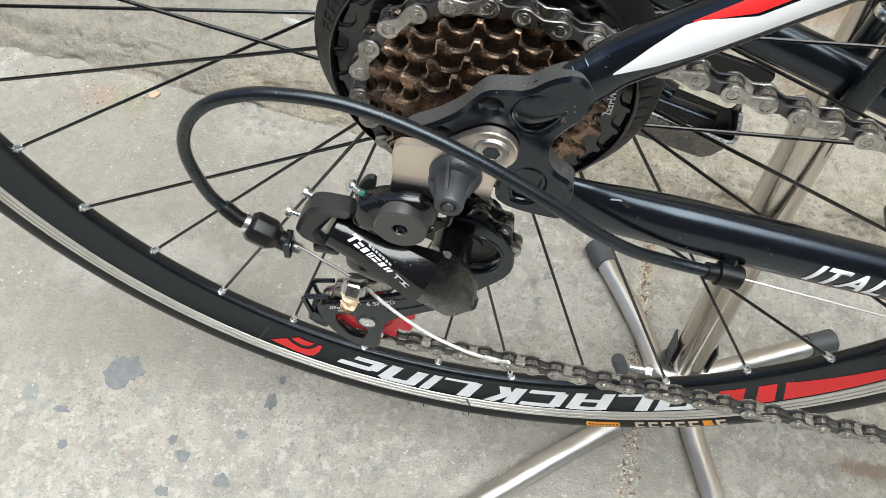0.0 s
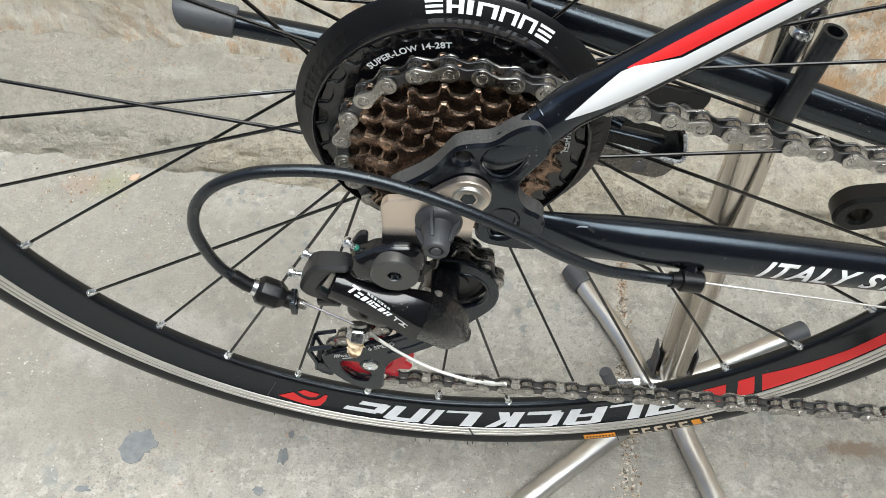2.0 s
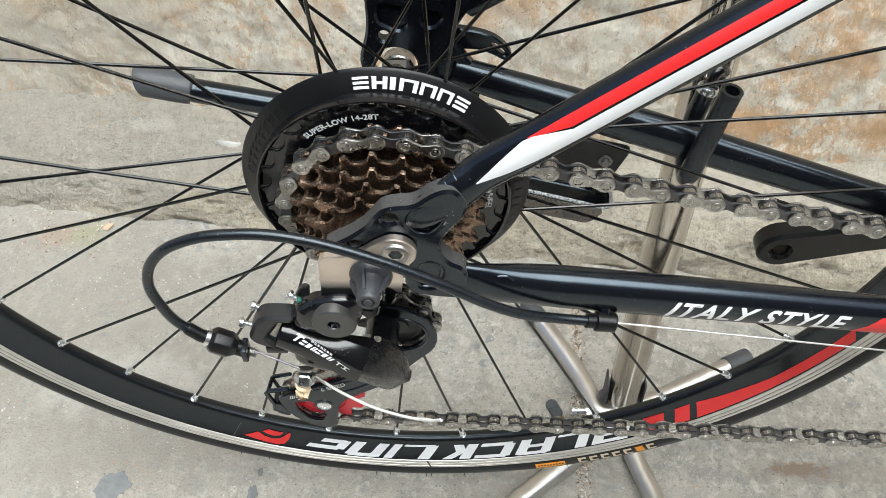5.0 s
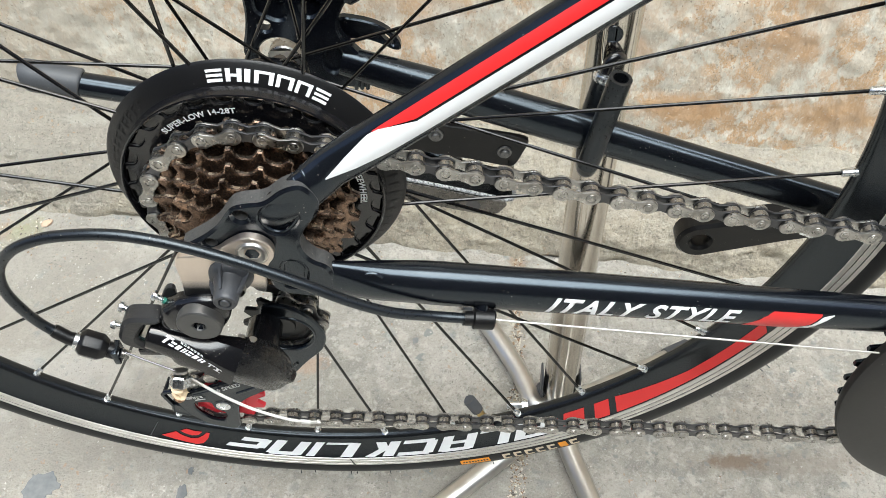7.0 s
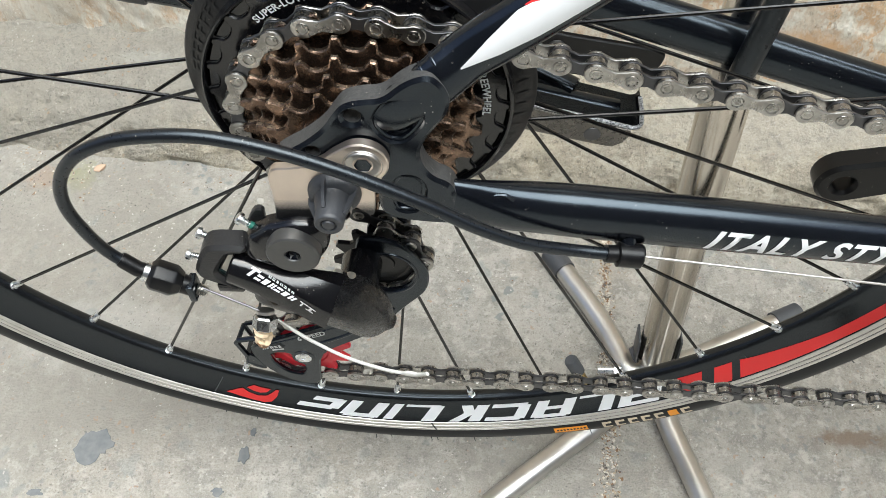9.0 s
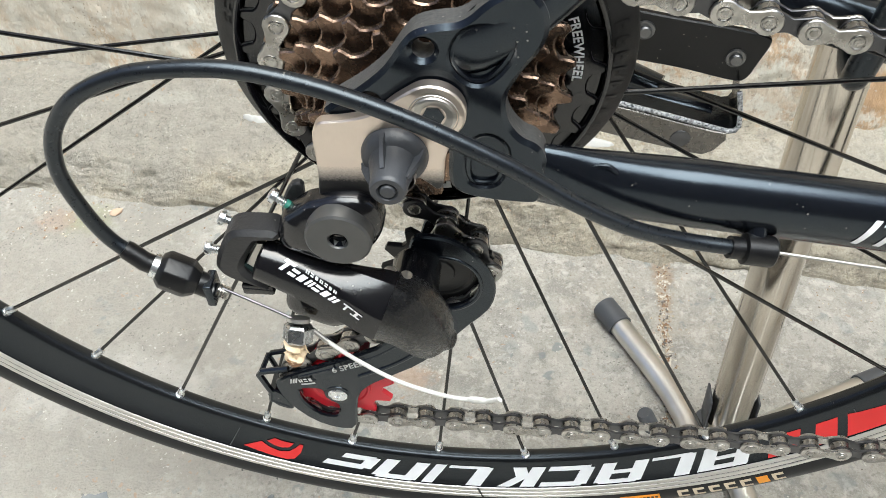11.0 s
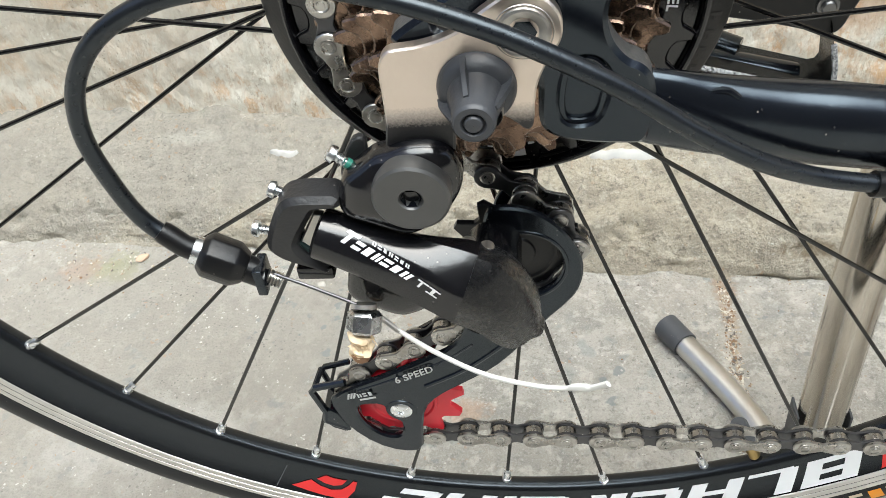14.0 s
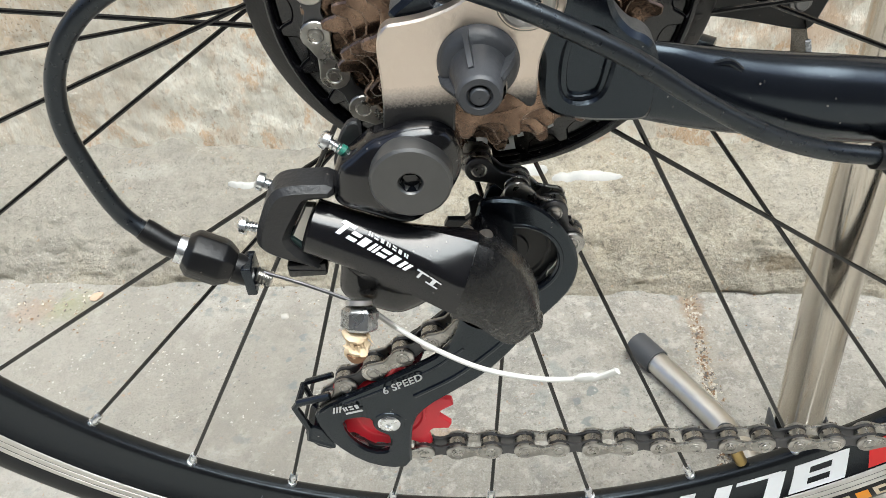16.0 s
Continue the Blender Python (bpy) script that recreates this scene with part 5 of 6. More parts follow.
cage = [(-7.6, -69.0), (-5.9, -60), (-4.6, -56.4), (-1.2, -55.2), (3.7, -55.6), (8.5, -56.9), (14.9, -61.2), (19.7, -68.1), (23, -75.1), (24.1, -82.1), (22.8, -89.2), (20, -95.1), (10.7, -105.9), (1.7, -118.8), (-7.6, -129.5), (-19.1, -137.6),
        (-28.9, -144.6), (-34.9, -152), (-37.2, -165), (-38.4, -178.4), (-47.1, -179.3), (-57.2, -174.2), (-66, -163.1), (-69.3, -152.8), (-70.2, -147.8), (-68.7, -144.7), (-61.7, -139.8), (-46.3, -132.4), (-25.2, -120.8), (-20.9, -116.9), (-16.7, -112), (-11, -92)]
window_a = [(-60.4, -151), (-57.3, -149.2), (-51, -149.0), (-49.2, -152.5), (-48.6, -156), (-46.6, -158.6), (-44.6, -160), (-44.4, -164.5), (-46.1, -169.5), (-52.1, -169.1), (-57.6, -163.5), (-60.6, -156.5)]
bm = bmesh.new()
plate(bm, rounded(mm(cage), 1), -0.0508, -0.0488, [circle2(0.0046, -0.0792, 0.0131, 36), rounded(mm(window_a), 1)], 0.0007)
cage_ob = part("cage_plate", bm, BLACK, bike, "black pressed outer cage plate of the derailleur")
bm = bmesh.new()
plate(bm, rounded(mm([(gx - 8, gz + 10), (gx + 2, gz + 14), (gx + 12, gz + 8), (gx + 13, gz - 6), (6, -104), (-18, -124), (-30, -136), (-34, -152), (-44, -165), (-54, -158), (-56, -146), (-44, -136), (-24, -122), (-8, -104)]), 2), -0.0305, -0.0285, (), 0.0004)
part("cage_plate", bm, BLACK, bike, "black pressed inner cage plate of the derailleur")
part("cage_rib", lip([(-33, -138.5), (-18, -129.5), (-5, -118), (6, -106)], -0.0507, 0.0009, False), BLACK, cage_ob)
part("cage_rib", lip([(-58, -140.8), (-44, -134.5), (-26, -125.5), (-14, -116)], -0.0506, 0.0006, False), BLACK, cage_ob)
part("cage_ring", lip([(4.6 + 14.2 * math.cos(radians(a)), -79.2 + 14.2 * math.sin(radians(a))) for a in range(0, 360, 20)], -0.0507, 0.0007), BLACK, cage_ob)


def pulley(centre, mat, label, turn=0.0, size=1.0):
    bm = bmesh.new()
    out = []
    for k in range(11):
        for f, r in ((-0.5, 0.0182), (-0.36, 0.0184), (-0.2, 0.0212), (-0.1, 0.0234), (0.1, 0.0234), (0.2, 0.0212), (0.36, 0.0184)):
            q = polar(r * size, 360 / 11 * (k + f) + turn)
            out.append((centre[0] + q.x, centre[1] + q.z))
    plate(bm, out, PULLEY_Y - 0.0011, PULLEY_Y + 0.0011, (), 0.0003)
    ob = part("pulley", bm, mat, bike, label)
    part("pulley_hub", lathe(bmesh.new(), [(0.0001, PULLEY_Y - 0.0030), (0.0058, PULLEY_Y - 0.0030), (0.0062, PULLEY_Y - 0.0022), (0.0115, PULLEY_Y - 0.0018), (0.0122, PULLEY_Y - 0.0024), (0.0130, PULLEY_Y - 0.0024), (0.0136, PULLEY_Y)], 32, (centre[0], 0, centre[1])), mat, ob)
    return ob


pulley(TENSION, REDPULLEY, "red plastic lower jockey pulley", 8)
pulley(GUIDE, PLASTIC, "black plastic upper jockey pulley", 20, 0.9)
part("screw", lathe(bmesh.new(), [(0.0001, -0.0514), (0.0010, -0.0514), (0.0012, -0.0520), (0.0022, -0.0521), (0.0034, -0.0518), (0.0041, -0.0513), (0.0042, -0.0504)], 28, (TENSION[0], 0, TENSION[1])), CHROME, cage_ob, "steel pulley screw")
part("screw_boss", lathe(bmesh.new(), [(0.0040, -0.0512), (0.0056, -0.0511), (0.0060, -0.0505)], 28, (TENSION[0], 0, TENSION[1])), BLACK, cage_ob)
bm = bmesh.new()
tube(bm, [Vector((x, -0.0490, z)) for x, z in mm([(-63, -138), (-75, -141), (-76.5, -143), (-73.5, -155), (-74.5, -160.5), (-67, -165)])], 0.0014, 8)
tube(bm, [Vector((x, -0.0390, z)) for x, z in mm([(-63, -138), (-73, -141), (-74.5, -143), (-72.5, -153), (-67, -158)])], 0.0012, 8)
for x, z in mm([(-75.5, -142), (-74, -159)]):
    rod(bm, (x, -0.0490, z), (x + 0.001, -0.0390, z), 0.0012, 8)
part("chain_keeper", bm, BLACK, cage_ob, "black bent chain keeper tab")
bm = bmesh.new()
plate(bm, rounded(mm([(-75.5, -155), (-70, -152.5), (-66, -162), (-65.5, -168), (-74.5, -163.5)]), 1), -0.0500, -0.0390, (), 0.0006)
part("keeper_block", bm, BLACK, cage_ob)


def on_cage(u, v, o, ang):
    e = Vector((math.cos(radians(ang)), math.sin(radians(ang))))
    p = Vector(o) + e * u + Vector((-e.y, e.x)) * v
    return Vector((p.x, -0.0517, p.y))


bm = lettering("6 SPEED", 0.0044, 0.25, 1.05, 0.00012)
bent(bm, lambda u, v: on_cage(u, v, (-0.0365, -0.1312), 25))
part("lettering", bm, GREYPRINT, cage_ob, "small grey lettering", smooth=False)
bm = bmesh.new()
for k in range(3):
    glyph(bm, k * 0.0022, 0.0019, 0.0026, BAR_SETS[1 + k], lambda u, v: on_cage(u, v, (-0.0585, -0.1437), 14), 0.0)
glyph(bm, 0.0, 0.0064, 0.0010, ((0.0, 1.0, 0.0, 1.0),), lambda u, v: on_cage(u, v, (-0.0580, -0.1455), 14), 0.0)
for k in range(3):
    glyph(bm, -0.0045 + k * 0.0012, 0.0008, 0.0030, ((0.0, 1.0, 0.0, 1.0),), lambda u, v: on_cage(u, v, (-0.0585, -0.1437), 14), 0.5)
part("brand_mark", bm, GREYPRINT, cage_ob, "small grey mark as bars")

# ---- wheel decals ----
def on_rim(r, a):
    return polar(r, a, -rim_half(r) - 0.0003)


def rim_quad(bm, a0, a1, r0, r1, lean=0.0, n=None):
    """A patch of the rim wall from angle a0 to a1; lean shifts its outer edge along the rim, in degrees."""
    n = n or max(2, int(abs(a1 - a0) / 0.8))
    g = [[bm.verts.new(on_rim(r0 + (r1 - r0) * j / 4, a0 + (a1 - a0) * i / n + lean * j / 4)) for j in range(5)] for i in range(n + 1)]
    for i in range(n):
        for j in range(4):
            bm.faces.new((g[i][j], g[i + 1][j], g[i + 1][j + 1], g[i][j + 1]))


R0, R1 = 0.2836, 0.2964
for a0, a1 in ((-56.5, -53.4), (-51.85, -49.65), (-48.65, -25.6)):
    bm = bmesh.new()
    if a1 > -40:
        n = 30
        g = []
        for i in range(n + 1):
            f = i / n
            r_in = R0 + 0.0014 + 0.0052 * min(1.0, f * 2.2) ** 0.8
            g.append([bm.verts.new(on_rim(r_in + (R1 - r_in) * j / 4, a0 + (a1 - a0) * f - 1.3 * j / 4)) for j in range(5)])
        for i in range(n):
            for j in range(4):
                bm.faces.new((g[i][j], g[i + 1][j], g[i + 1][j + 1], g[i][j + 1]))
    else:
        rim_quad(bm, a0, a1, R0 + 0.0012, R1, -1.3)
    part("red_stripe", bm, RED, rim, "red rim decal")
for shape in (((-114.2, 12.6), (-112.5, 5.6), (-111.5, 8.6), (-110.3, 10.0), (-109.3, 8.4), (-108.7, 4.6), (-108.35, 1.0), (-107.95, 1.2), (-108.0, 7.6), (-108.5, 13.4), (-109.3, 15.4), (-110.8, 15.0), (-112.5, 14.0)),
              ((-112.0, 4.2), (-111.2, 0.6), (-110.3, 1.4), (-109.0, 1.3), (-109.4, 5.2), (-110.2, 6.8), (-111.1, 6.2))):
    bm = bmesh.new()
    bm.faces.new([bm.verts.new(on_rim(R0 + r / 1250, a) - Vector((0, 0.0002, 0))) for a, r in shape])
    bmesh.ops.triangulate(bm, faces=list(bm.faces))
    part("red_mark", bm, RED, rim, "red leaf-shaped rim mark")
# white word on the rim as slanted blocks: each is cells of (from, to) along it and (from, to) across it
LEAN = -1.7
BLOCKS = {"two_arms": ((0.22, 0.9, 0.02, 0.27), (0.0, 0.85, 0.48, 0.74), (0.72, 1.0, 0.06, 0.66)), "cup": ((0.0, 0.3, 0.0, 0.92), (0.1, 0.9, 0.76, 1.0), (0.68, 0.98, 0.0, 0.96)), "post": ((0.0, 1.0, 0.0, 1.0),),
          "hook": ((0.0, 0.9, 0.0, 0.14), (0.66, 1.0, 0.04, 1.0)), "fork": ((0.62, 1.0, 0.0, 1.0), (0.10, 0.46, 0.0, 0.52, 0.26), (0.34, 0.68, 0.48, 1.0, -0.32)),
          "half_box": ((0.0, 0.9, 0.0, 0.22), (0.0, 0.9, 0.78, 1.0), (0.7, 1.0, 0.1, 0.92)), "table": ((0.0, 0.3, 0.0, 0.95), (0.7, 1.0, 0.0, 0.95), (0.1, 0.9, 0.8, 1.0), (0.2, 0.8, 0.34, 0.52)),
          "box": ((0.0, 0.95, 0.0, 0.2), (0.0, 0.95, 0.8, 1.0), (0.1, 0.95, 0.41, 0.58), (0.7, 1.0, 0.0, 1.0), (0.0, 0.3, 0.1, 0.9))}
for a0, a1, kind in ((-104.2, -99.0, "two_arms"), (-98.4, -93.4, "cup"), (-92.8, -91.6, "post"), (-91.2, -86.3, "hook"), (-84.6, -80.5, "fork"), (-80.0, -75.0, "half_box"), (-74.2, -69.2, "table"), (-68.8, -64.1, "hook"), (-63.3, -58.2, "box")):
    bm = bmesh.new()
    for i, (u0, u1, v0, v1, *tip) in enumerate(BLOCKS[kind]):
        w = a1 - a0
        tip = w * tip[0] if tip else 0.0
        n0 = len(bm.verts)
        rim_quad(bm, a0 + w * u0 + LEAN * v0, a0 + w * u1 + LEAN * v0, R0 + (R1 - R0) * v0, R0 + (R1 - R0) * v1, LEAN * (v1 - v0) + tip)
        bm.verts.ensure_lookup_table()
        for v in bm.verts[n0:]:
            v.co.y -= 0.00006 * i
    part("white_block", bm, WHITE, rim, "white block of the rim mark")
for a in (-115.3, -47.9):
    bm = bmesh.new()
    rim_quad(bm, a, a + 0.10, R0, R1, -0.3)
    part("decal_edge", bm, GREYRUBBER, rim)
bm = bmesh.new()
rim_quad(bm, -88.4, -88.15, 0.2975, 0.3080, 0.5)
for v in bm.verts:
    v.co.y = -0.0110
part("rim_seam", bm, DARKPRINT, rim, "dark seam of the rim joint")


def on_tyre(t, a):
    """t: degrees round the tyre's section from its side (0) outwards."""
    return polar(TYRE_R + (TYRE_A + 0.0003) * math.sin(radians(t)), a, -(TYRE_A + 0.0003) * math.cos(radians(t)))


def tyre_quad(bm, a0, a1, t0, t1, n=6):
    g = [[bm.verts.new(on_tyre(t0 + (t1 - t0) * j / 3, a0 + (a1 - a0) * i / n)) for j in range(4)] for i in range(n + 1)]
    for i in range(n):
        for j in range(3):
            bm.faces.new((g[i][j], g[i + 1][j], g[i + 1][j + 1], g[i][j + 1]))


bm = bmesh.new()
tyre_quad(bm, -73.6, -69.6, -18, 6)
part("orange_label", bm, ORANGE, tyre, "orange tyre label")
bm = bmesh.new()
for k in range(9):
    tyre_quad(bm, -73.3 + k * 0.4, -73.05 + k * 0.4, -10, -2)
part("label_print", bm, DARKPRINT, tyre)
CREAMPRINT = material("cream_print", (0.62, 0.52, 0.38), 0.5)
for k in range(7):
    if k == 5:
        continue
    bm = bmesh.new()
    a = -67.8 + k * 1.55
    tyre_quad(bm, a, a + 0.35, -20, 8, 2)
    tyre_quad(bm, a + 0.35, a + 1.1, -20, -12, 2)
    tyre_quad(bm, a + 0.35, a + 1.1, 0, 8, 2)
    part("cream_block", bm, CREAMPRINT, tyre, "cream block of the tyre brand")
bm = bmesh.new()
tyre_quad(bm, -60.0, -58.9, -20, 8)
part("ring_mark", bm, ORANGE, tyre)
for k in range(16):
    a, t = random.uniform(-150, -20), random.uniform(10, 70)
    p = on_tyre(t, a)
    n = (p - polar(TYRE_R, a)).normalized()
    bm = bmesh.new()
    rod(bm, p - n * 0.0003, p + n * 0.0022 + polar(0.0006, a + 90), 0.0003, 5)
    part("moulding_hair", bm, RUBBER, tyre)

# valve between two spokes, with a black dust cap
va = A0 + 1.5 * 10
bm = bmesh.new()
rod(bm, polar(0.276, va), polar(0.258, va), 0.0028, 14)
valve = part("valve_stem", bm, BRASS, bike, "brass tyre valve")
bm = bmesh.new()
tube(bm, [polar(0.263, va), polar(0.2625, va), polar(0.2505, va), polar(0.249, va)], lambda t: 0.0042 if t < 0.9 else 0.0032, 16)
part("dust_cap", bm, GREYRUBBER, valve, "black valve dust cap")

# ---- writing on the spoke protector and the large sprocket ----
def arc_text(text, size, r, a_mid, fn, spacing=1.05):
    bm = lettering(text, size, 0.0, spacing, size * 0.03)
    split_long(bm, size * 0.5)
    return bent(bm, lambda u, v: fn(r + v, a_mid - math.degrees(u / r)))


part("lettering", arc_text("SUPER-LOW 14-28T", 0.0040, 0.0490, 110, lambda r, a: polar(r, a, -0.0268)), WHITE, disc, "white lettering", smooth=False)
part("lettering", arc_text("FREEWHEEL", 0.0042, 0.0490, 5, lambda r, a: polar(r, a, -0.0268)), WHITE, disc, "white lettering", smooth=False)
for k in range(7):
    a = (98.6, 91.2, 84.2, 80.6, 72.4, 65.0, 57.8)[k]
    w = (6.2, 6.0, 2.2, 7.2, 6.4, 6.0, 6.0)[k]

    def place(u, v, a=a):
        return on_disc(0.0606 + v, a - u, 0.0004)
    bm = bmesh.new()
    for x0, x1, y0, y1 in (((0, 1, 0, 0.24), (0, 1, 0.4, 0.62), (0, 1, 0.78, 1.0)), ((0, 0.3, 0, 1), (0.7, 1, 0, 1), (0, 1, 0.38, 0.6)), ((0, 1, 0, 1),), ((0, 0.24, 0, 1), (0.76, 1, 0, 1), (0, 1, 0.78, 1.0)))[(0, 1, 2, 3, 3, 3, 0)[k]]:
        slab(bm, [(w * x0, 0.0047 * y0), (w * x1, 0.0047 * y0), (w * x1, 0.0047 * y1), (w * x0, 0.0047 * y1)], place, 2)
    part("brand_block", bm, WHITE, disc, "white block of the brand mark")
for k in range(32):
    a = 172 - k * 4.4 if k < 10 else 10 - (k - 10) * 5.2
    flip = k >= 10

    def place(u, v, a=a):
        return on_disc(0.0604 + v, a - u, 0.0004)
    bm = bmesh.new()
    for x0, x1, y0, y1 in ((0, 0.3, 0, 1), (0.3, 1, 0.0, 0.2), (0.3, 0.8, 0.5, 0.65)) if flip else ((0, 0.3, 0, 1), (0.3, 1, 0.8, 1.0), (0.3, 0.8, 0.4, 0.55)):
        slab(bm, [(3.2 * x0, 0.0045 * y0), (3.2 * x1, 0.0045 * y0), (3.2 * x1, 0.0045 * y1), (3.2 * x0, 0.0045 * y1)], place, 1)
    part("raised_mark", bm, PLASTIC, disc)
for k in range(9):
    def place(u, v, a=-99 + k * 3.6):
        return polar(0.0478 + v, a + u, -0.0268)
    bm = bmesh.new()
    slab(bm, [(0, 0), (2.2, 0), (2.2, 0.0028 if k % 3 else 0.0012), (0, 0.0028 if k % 3 else 0.0012)], place, 1)
    part("print_block", bm, WHITE, disc, "small white print block")
for a0 in (-97, -88):
    def place(u, v, a=a0):
        return polar(0.0525 + v, a + u, -0.0268)
    bm = bmesh.new()
    slab(bm, [(0, 0), (5.5, 0), (5.5, 0.0020), (0, 0.0020)], place, 2)
    slab(bm, [(3.8, -0.0032), (5.5, -0.0032), (5.5, 0), (3.8, 0)], place, 2)
    part("print_block", bm, WHITE, disc, "small white print block")
part("dish_lip", lathe(bmesh.new(), [(0.0578, -0.0254), (0.0577, -0.0280), (0.0580, -0.0286), (0.0586, -0.0288), (0.0592, -0.0284), (0.0594, -0.0262), (0.0594, -0.0230)], 120), GLOSSBLACK, disc, "glossy raised lip")
part("dish", lathe(bmesh.new(), [(0.0405, -0.0256), (0.0566, -0.0253), (0.0574, -0.0246), (0.0577, -0.0236)], 120), GLOSSBLACK, disc, "glossy black dish floor")

# ---- kickstand, folded up along the far side ----
kick_leg = bmesh.new()
tube(kick_leg, spline([(0.088, 0.066, -0.079), (0.070, 0.074, -0.075), (0.040, 0.080, -0.067), (-0.040, 0.083, -0.048), (-0.125, 0.084, -0.030)], 8), 0.0070, 18)
kick = part("kickstand_leg", kick_leg, BLACK, bike, "black folded kickstand leg")
bm = bmesh.new()
tube(bm, [(-0.1225, 0.084, -0.0304), (-0.1228, 0.084, -0.0303), (-0.1240, 0.084, -0.0300), (-0.132, 0.0838, -0.0280), (-0.141, 0.0834, -0.0255), (-0.1500, 0.0830, -0.0230), (-0.1508, 0.0830, -0.0228)], lambda t: 0.0076 if t < 0.1 else 0.0084 if t < 0.3 else 0.0082 + 0.0016 * t if t < 0.9 else 0.0088, 22)
for v in bm.verts:
    v.co.x -= 0.45 * (v.co.z + 0.0230) * max(0.0, min(1.0, (-0.136 - v.co.x) / 0.012))
part("rubber_foot", bm, GREYRUBBER, kick, "dark rubber kickstand foot")
bm = bmesh.new()
plate(bm, rounded(mm([(50, -24), (74, -31), (104, -37), (127, -42), (128, -46), (124.6, -54), (121, -63.5), (116, -64), (94, -57.5), (76, -54), (50, -48)]), 2), 0.0520, 0.0545, (), 0.0006)
# painted metal; the duller PLASTIC stands in for the shade it sits in
kb = part("kickstand_bracket", bm, PLASTIC, bike, "black kickstand mounting bracket")
for x, z in ((0.1148, -0.0520), (0.0776, -0.0393)):
    part("bolt", lathe(bmesh.new(), [(0.0001, 0.0490), (0.0022, 0.0490), (0.0028, 0.0496), (0.0028, 0.0508), (0.0040, 0.0510), (0.0042, 0.0520)], 18, (x, 0, z)), material("dark_bolt", (0.16, 0.16, 0.16), 0.35, metal=0.9), kb, "small dark steel bolt")
bm = bmesh.new()
tube(bm, [(0.050, 0.0620, -0.0715), (0.1100, 0.0620, -0.0880)], 0.0058, 18)
part("pivot_housing", bm, BLACK, kb)
bm = bmesh.new()
SP = [(0.046, 0.0480, -0.0655), (0.0729, 0.0480, -0.0731), (0.0876, 0.0480, -0.0773), (0.1082, 0.0480, -0.0837), (0.1170, 0.0480, -0.0864), (0.1198, 0.0480, -0.0860), (0.1212, 0.0480, -0.0835), (0.1205, 0.0480, -0.0760), (0.1185, 0.0480, -0.0660), (0.1170, 0.0500, -0.0580)]
front = [Vector(p) for p in SP]
rows = [[bm.verts.new(p + Vector((0, dy, 0))) for p in front] for dy in (0.0, 0.024)]
for i in range(len(SP) - 1):
    bm.faces.new((rows[0][i], rows[0][i + 1], rows[1][i + 1], rows[1][i]))
bmesh.ops.solidify(bm, geom=list(bm.faces), thickness=0.0018)
part("channel", bm, BLACK, kb, "black U-shaped kickstand channel")
bm = bmesh.new()
tube(bm, [p + Vector((0, -0.0002, 0)) for p in front[:-1]], 0.0011, 8)
part("worn_edge", bm, material("worn_paint_edge", (0.03, 0.032, 0.036), 0.35, second=(0.55, 0.56, 0.58), scale=900, amount=1.0, bump=0.6, bump_scale=900), kb, "worn speckled edge of the channel")
bm = bmesh.new()
plate(bm, rounded(mm([(46, -66.5), (73, -74), (108, -84.8), (119, -87), (110.5, -99), (100, -97), (46, -82)]), 1), 0.0462, 0.0484, (), 0.0004)
part("face_plate", bm, material("brown_black_steel", (0.16, 0.15, 0.138), 0.28, metal=0.9, bump=0.2), kb, "brownish black kickstand face plate")
part("bolt", lathe(bmesh.new(), [(0.0001, 0.0454), (0.0030, 0.0454), (0.0042, 0.0458), (0.0044, 0.0464)], 18, (0.0975, 0, -0.0895)), CHAINDARK, kb, "small dark bolt head")

# ---- cranks and chainrings ----
def big_ring(teeth, pitch_r, y, inner, mat, label):
    bm = bmesh.new()
    out = []
    for k in range(teeth):
        for f, r in ((-0.5, pitch_r - 0.0036), (-0.3, pitch_r - 0.003), (-0.1, pitch_r + 0.0024), (0.1, pitch_r + 0.0024), (0.3, pitch_r - 0.003)):
            p = polar(r, 360 * (k + f) / teeth)
            out.append((RINGC[0] + p.x, RINGC[1] + p.z))
    plate(bm, out, y - 0.001, y + 0.001, [circle2(RINGC[0], RINGC[1], inner, 48)], 0.0003)
    return part("chainring", bm, mat, bike, label)


big_ring(38, RINGR, RING_Y, 0.058, SILVER, "steel middle chainring")
big_ring(52, 0.1135, -0.0500, 0.094, BLACK, "black large chainring")
part("chain_guard", lathe(bmesh.new(), [(0.0890, -0.0540), (0.0893, -0.0575), (0.0905, -0.0590), (0.1120, -0.0600), (0.1165, -0.0590), (0.1175, -0.0570), (0.1170, -0.0545)], 120, (RINGC[0], 0, RINGC[1]), closed=True), PLASTIC, bike, "matt black plastic chain guard ring")
for k in range(5):
    a = 20 + 72 * k
    bm = bmesh.new()
    p, q = polar(0.018, a), polar(0.098, a)
    tube(bm, [Vector((RINGC[0], -0.050, RINGC[1])) + p, Vector((RINGC[0], -0.050, RINGC[1])) + q], lambda t: 0.010 - 0.004 * t, 12, lambda t: 0.5)
    part("crank_spider_arm", bm, SILVER, bike, "silver spider arm")
bm = bmesh.new()
rod(bm, (RINGC[0], -0.056, RINGC[1]), (RINGC[0], 0.075, RINGC[1]), 0.017, 24)
part("bottom_bracket", bm, BLACK, bike, "black bottom bracket shell")
hole = Vector((0.2433, 0.0806, -0.1555))
bb = Vector((RINGC[0], 0.0806, RINGC[1]))
cd = (bb - hole).normalized()
cn = Vector((-cd.z, 0, cd.x))
outline = []
for k in range(13):
    a = radians(90 + 180 * k / 12)
    outline.append(hole + cd * (0.0155 * math.cos(a)) + cn * (0.0150 * math.sin(a)))
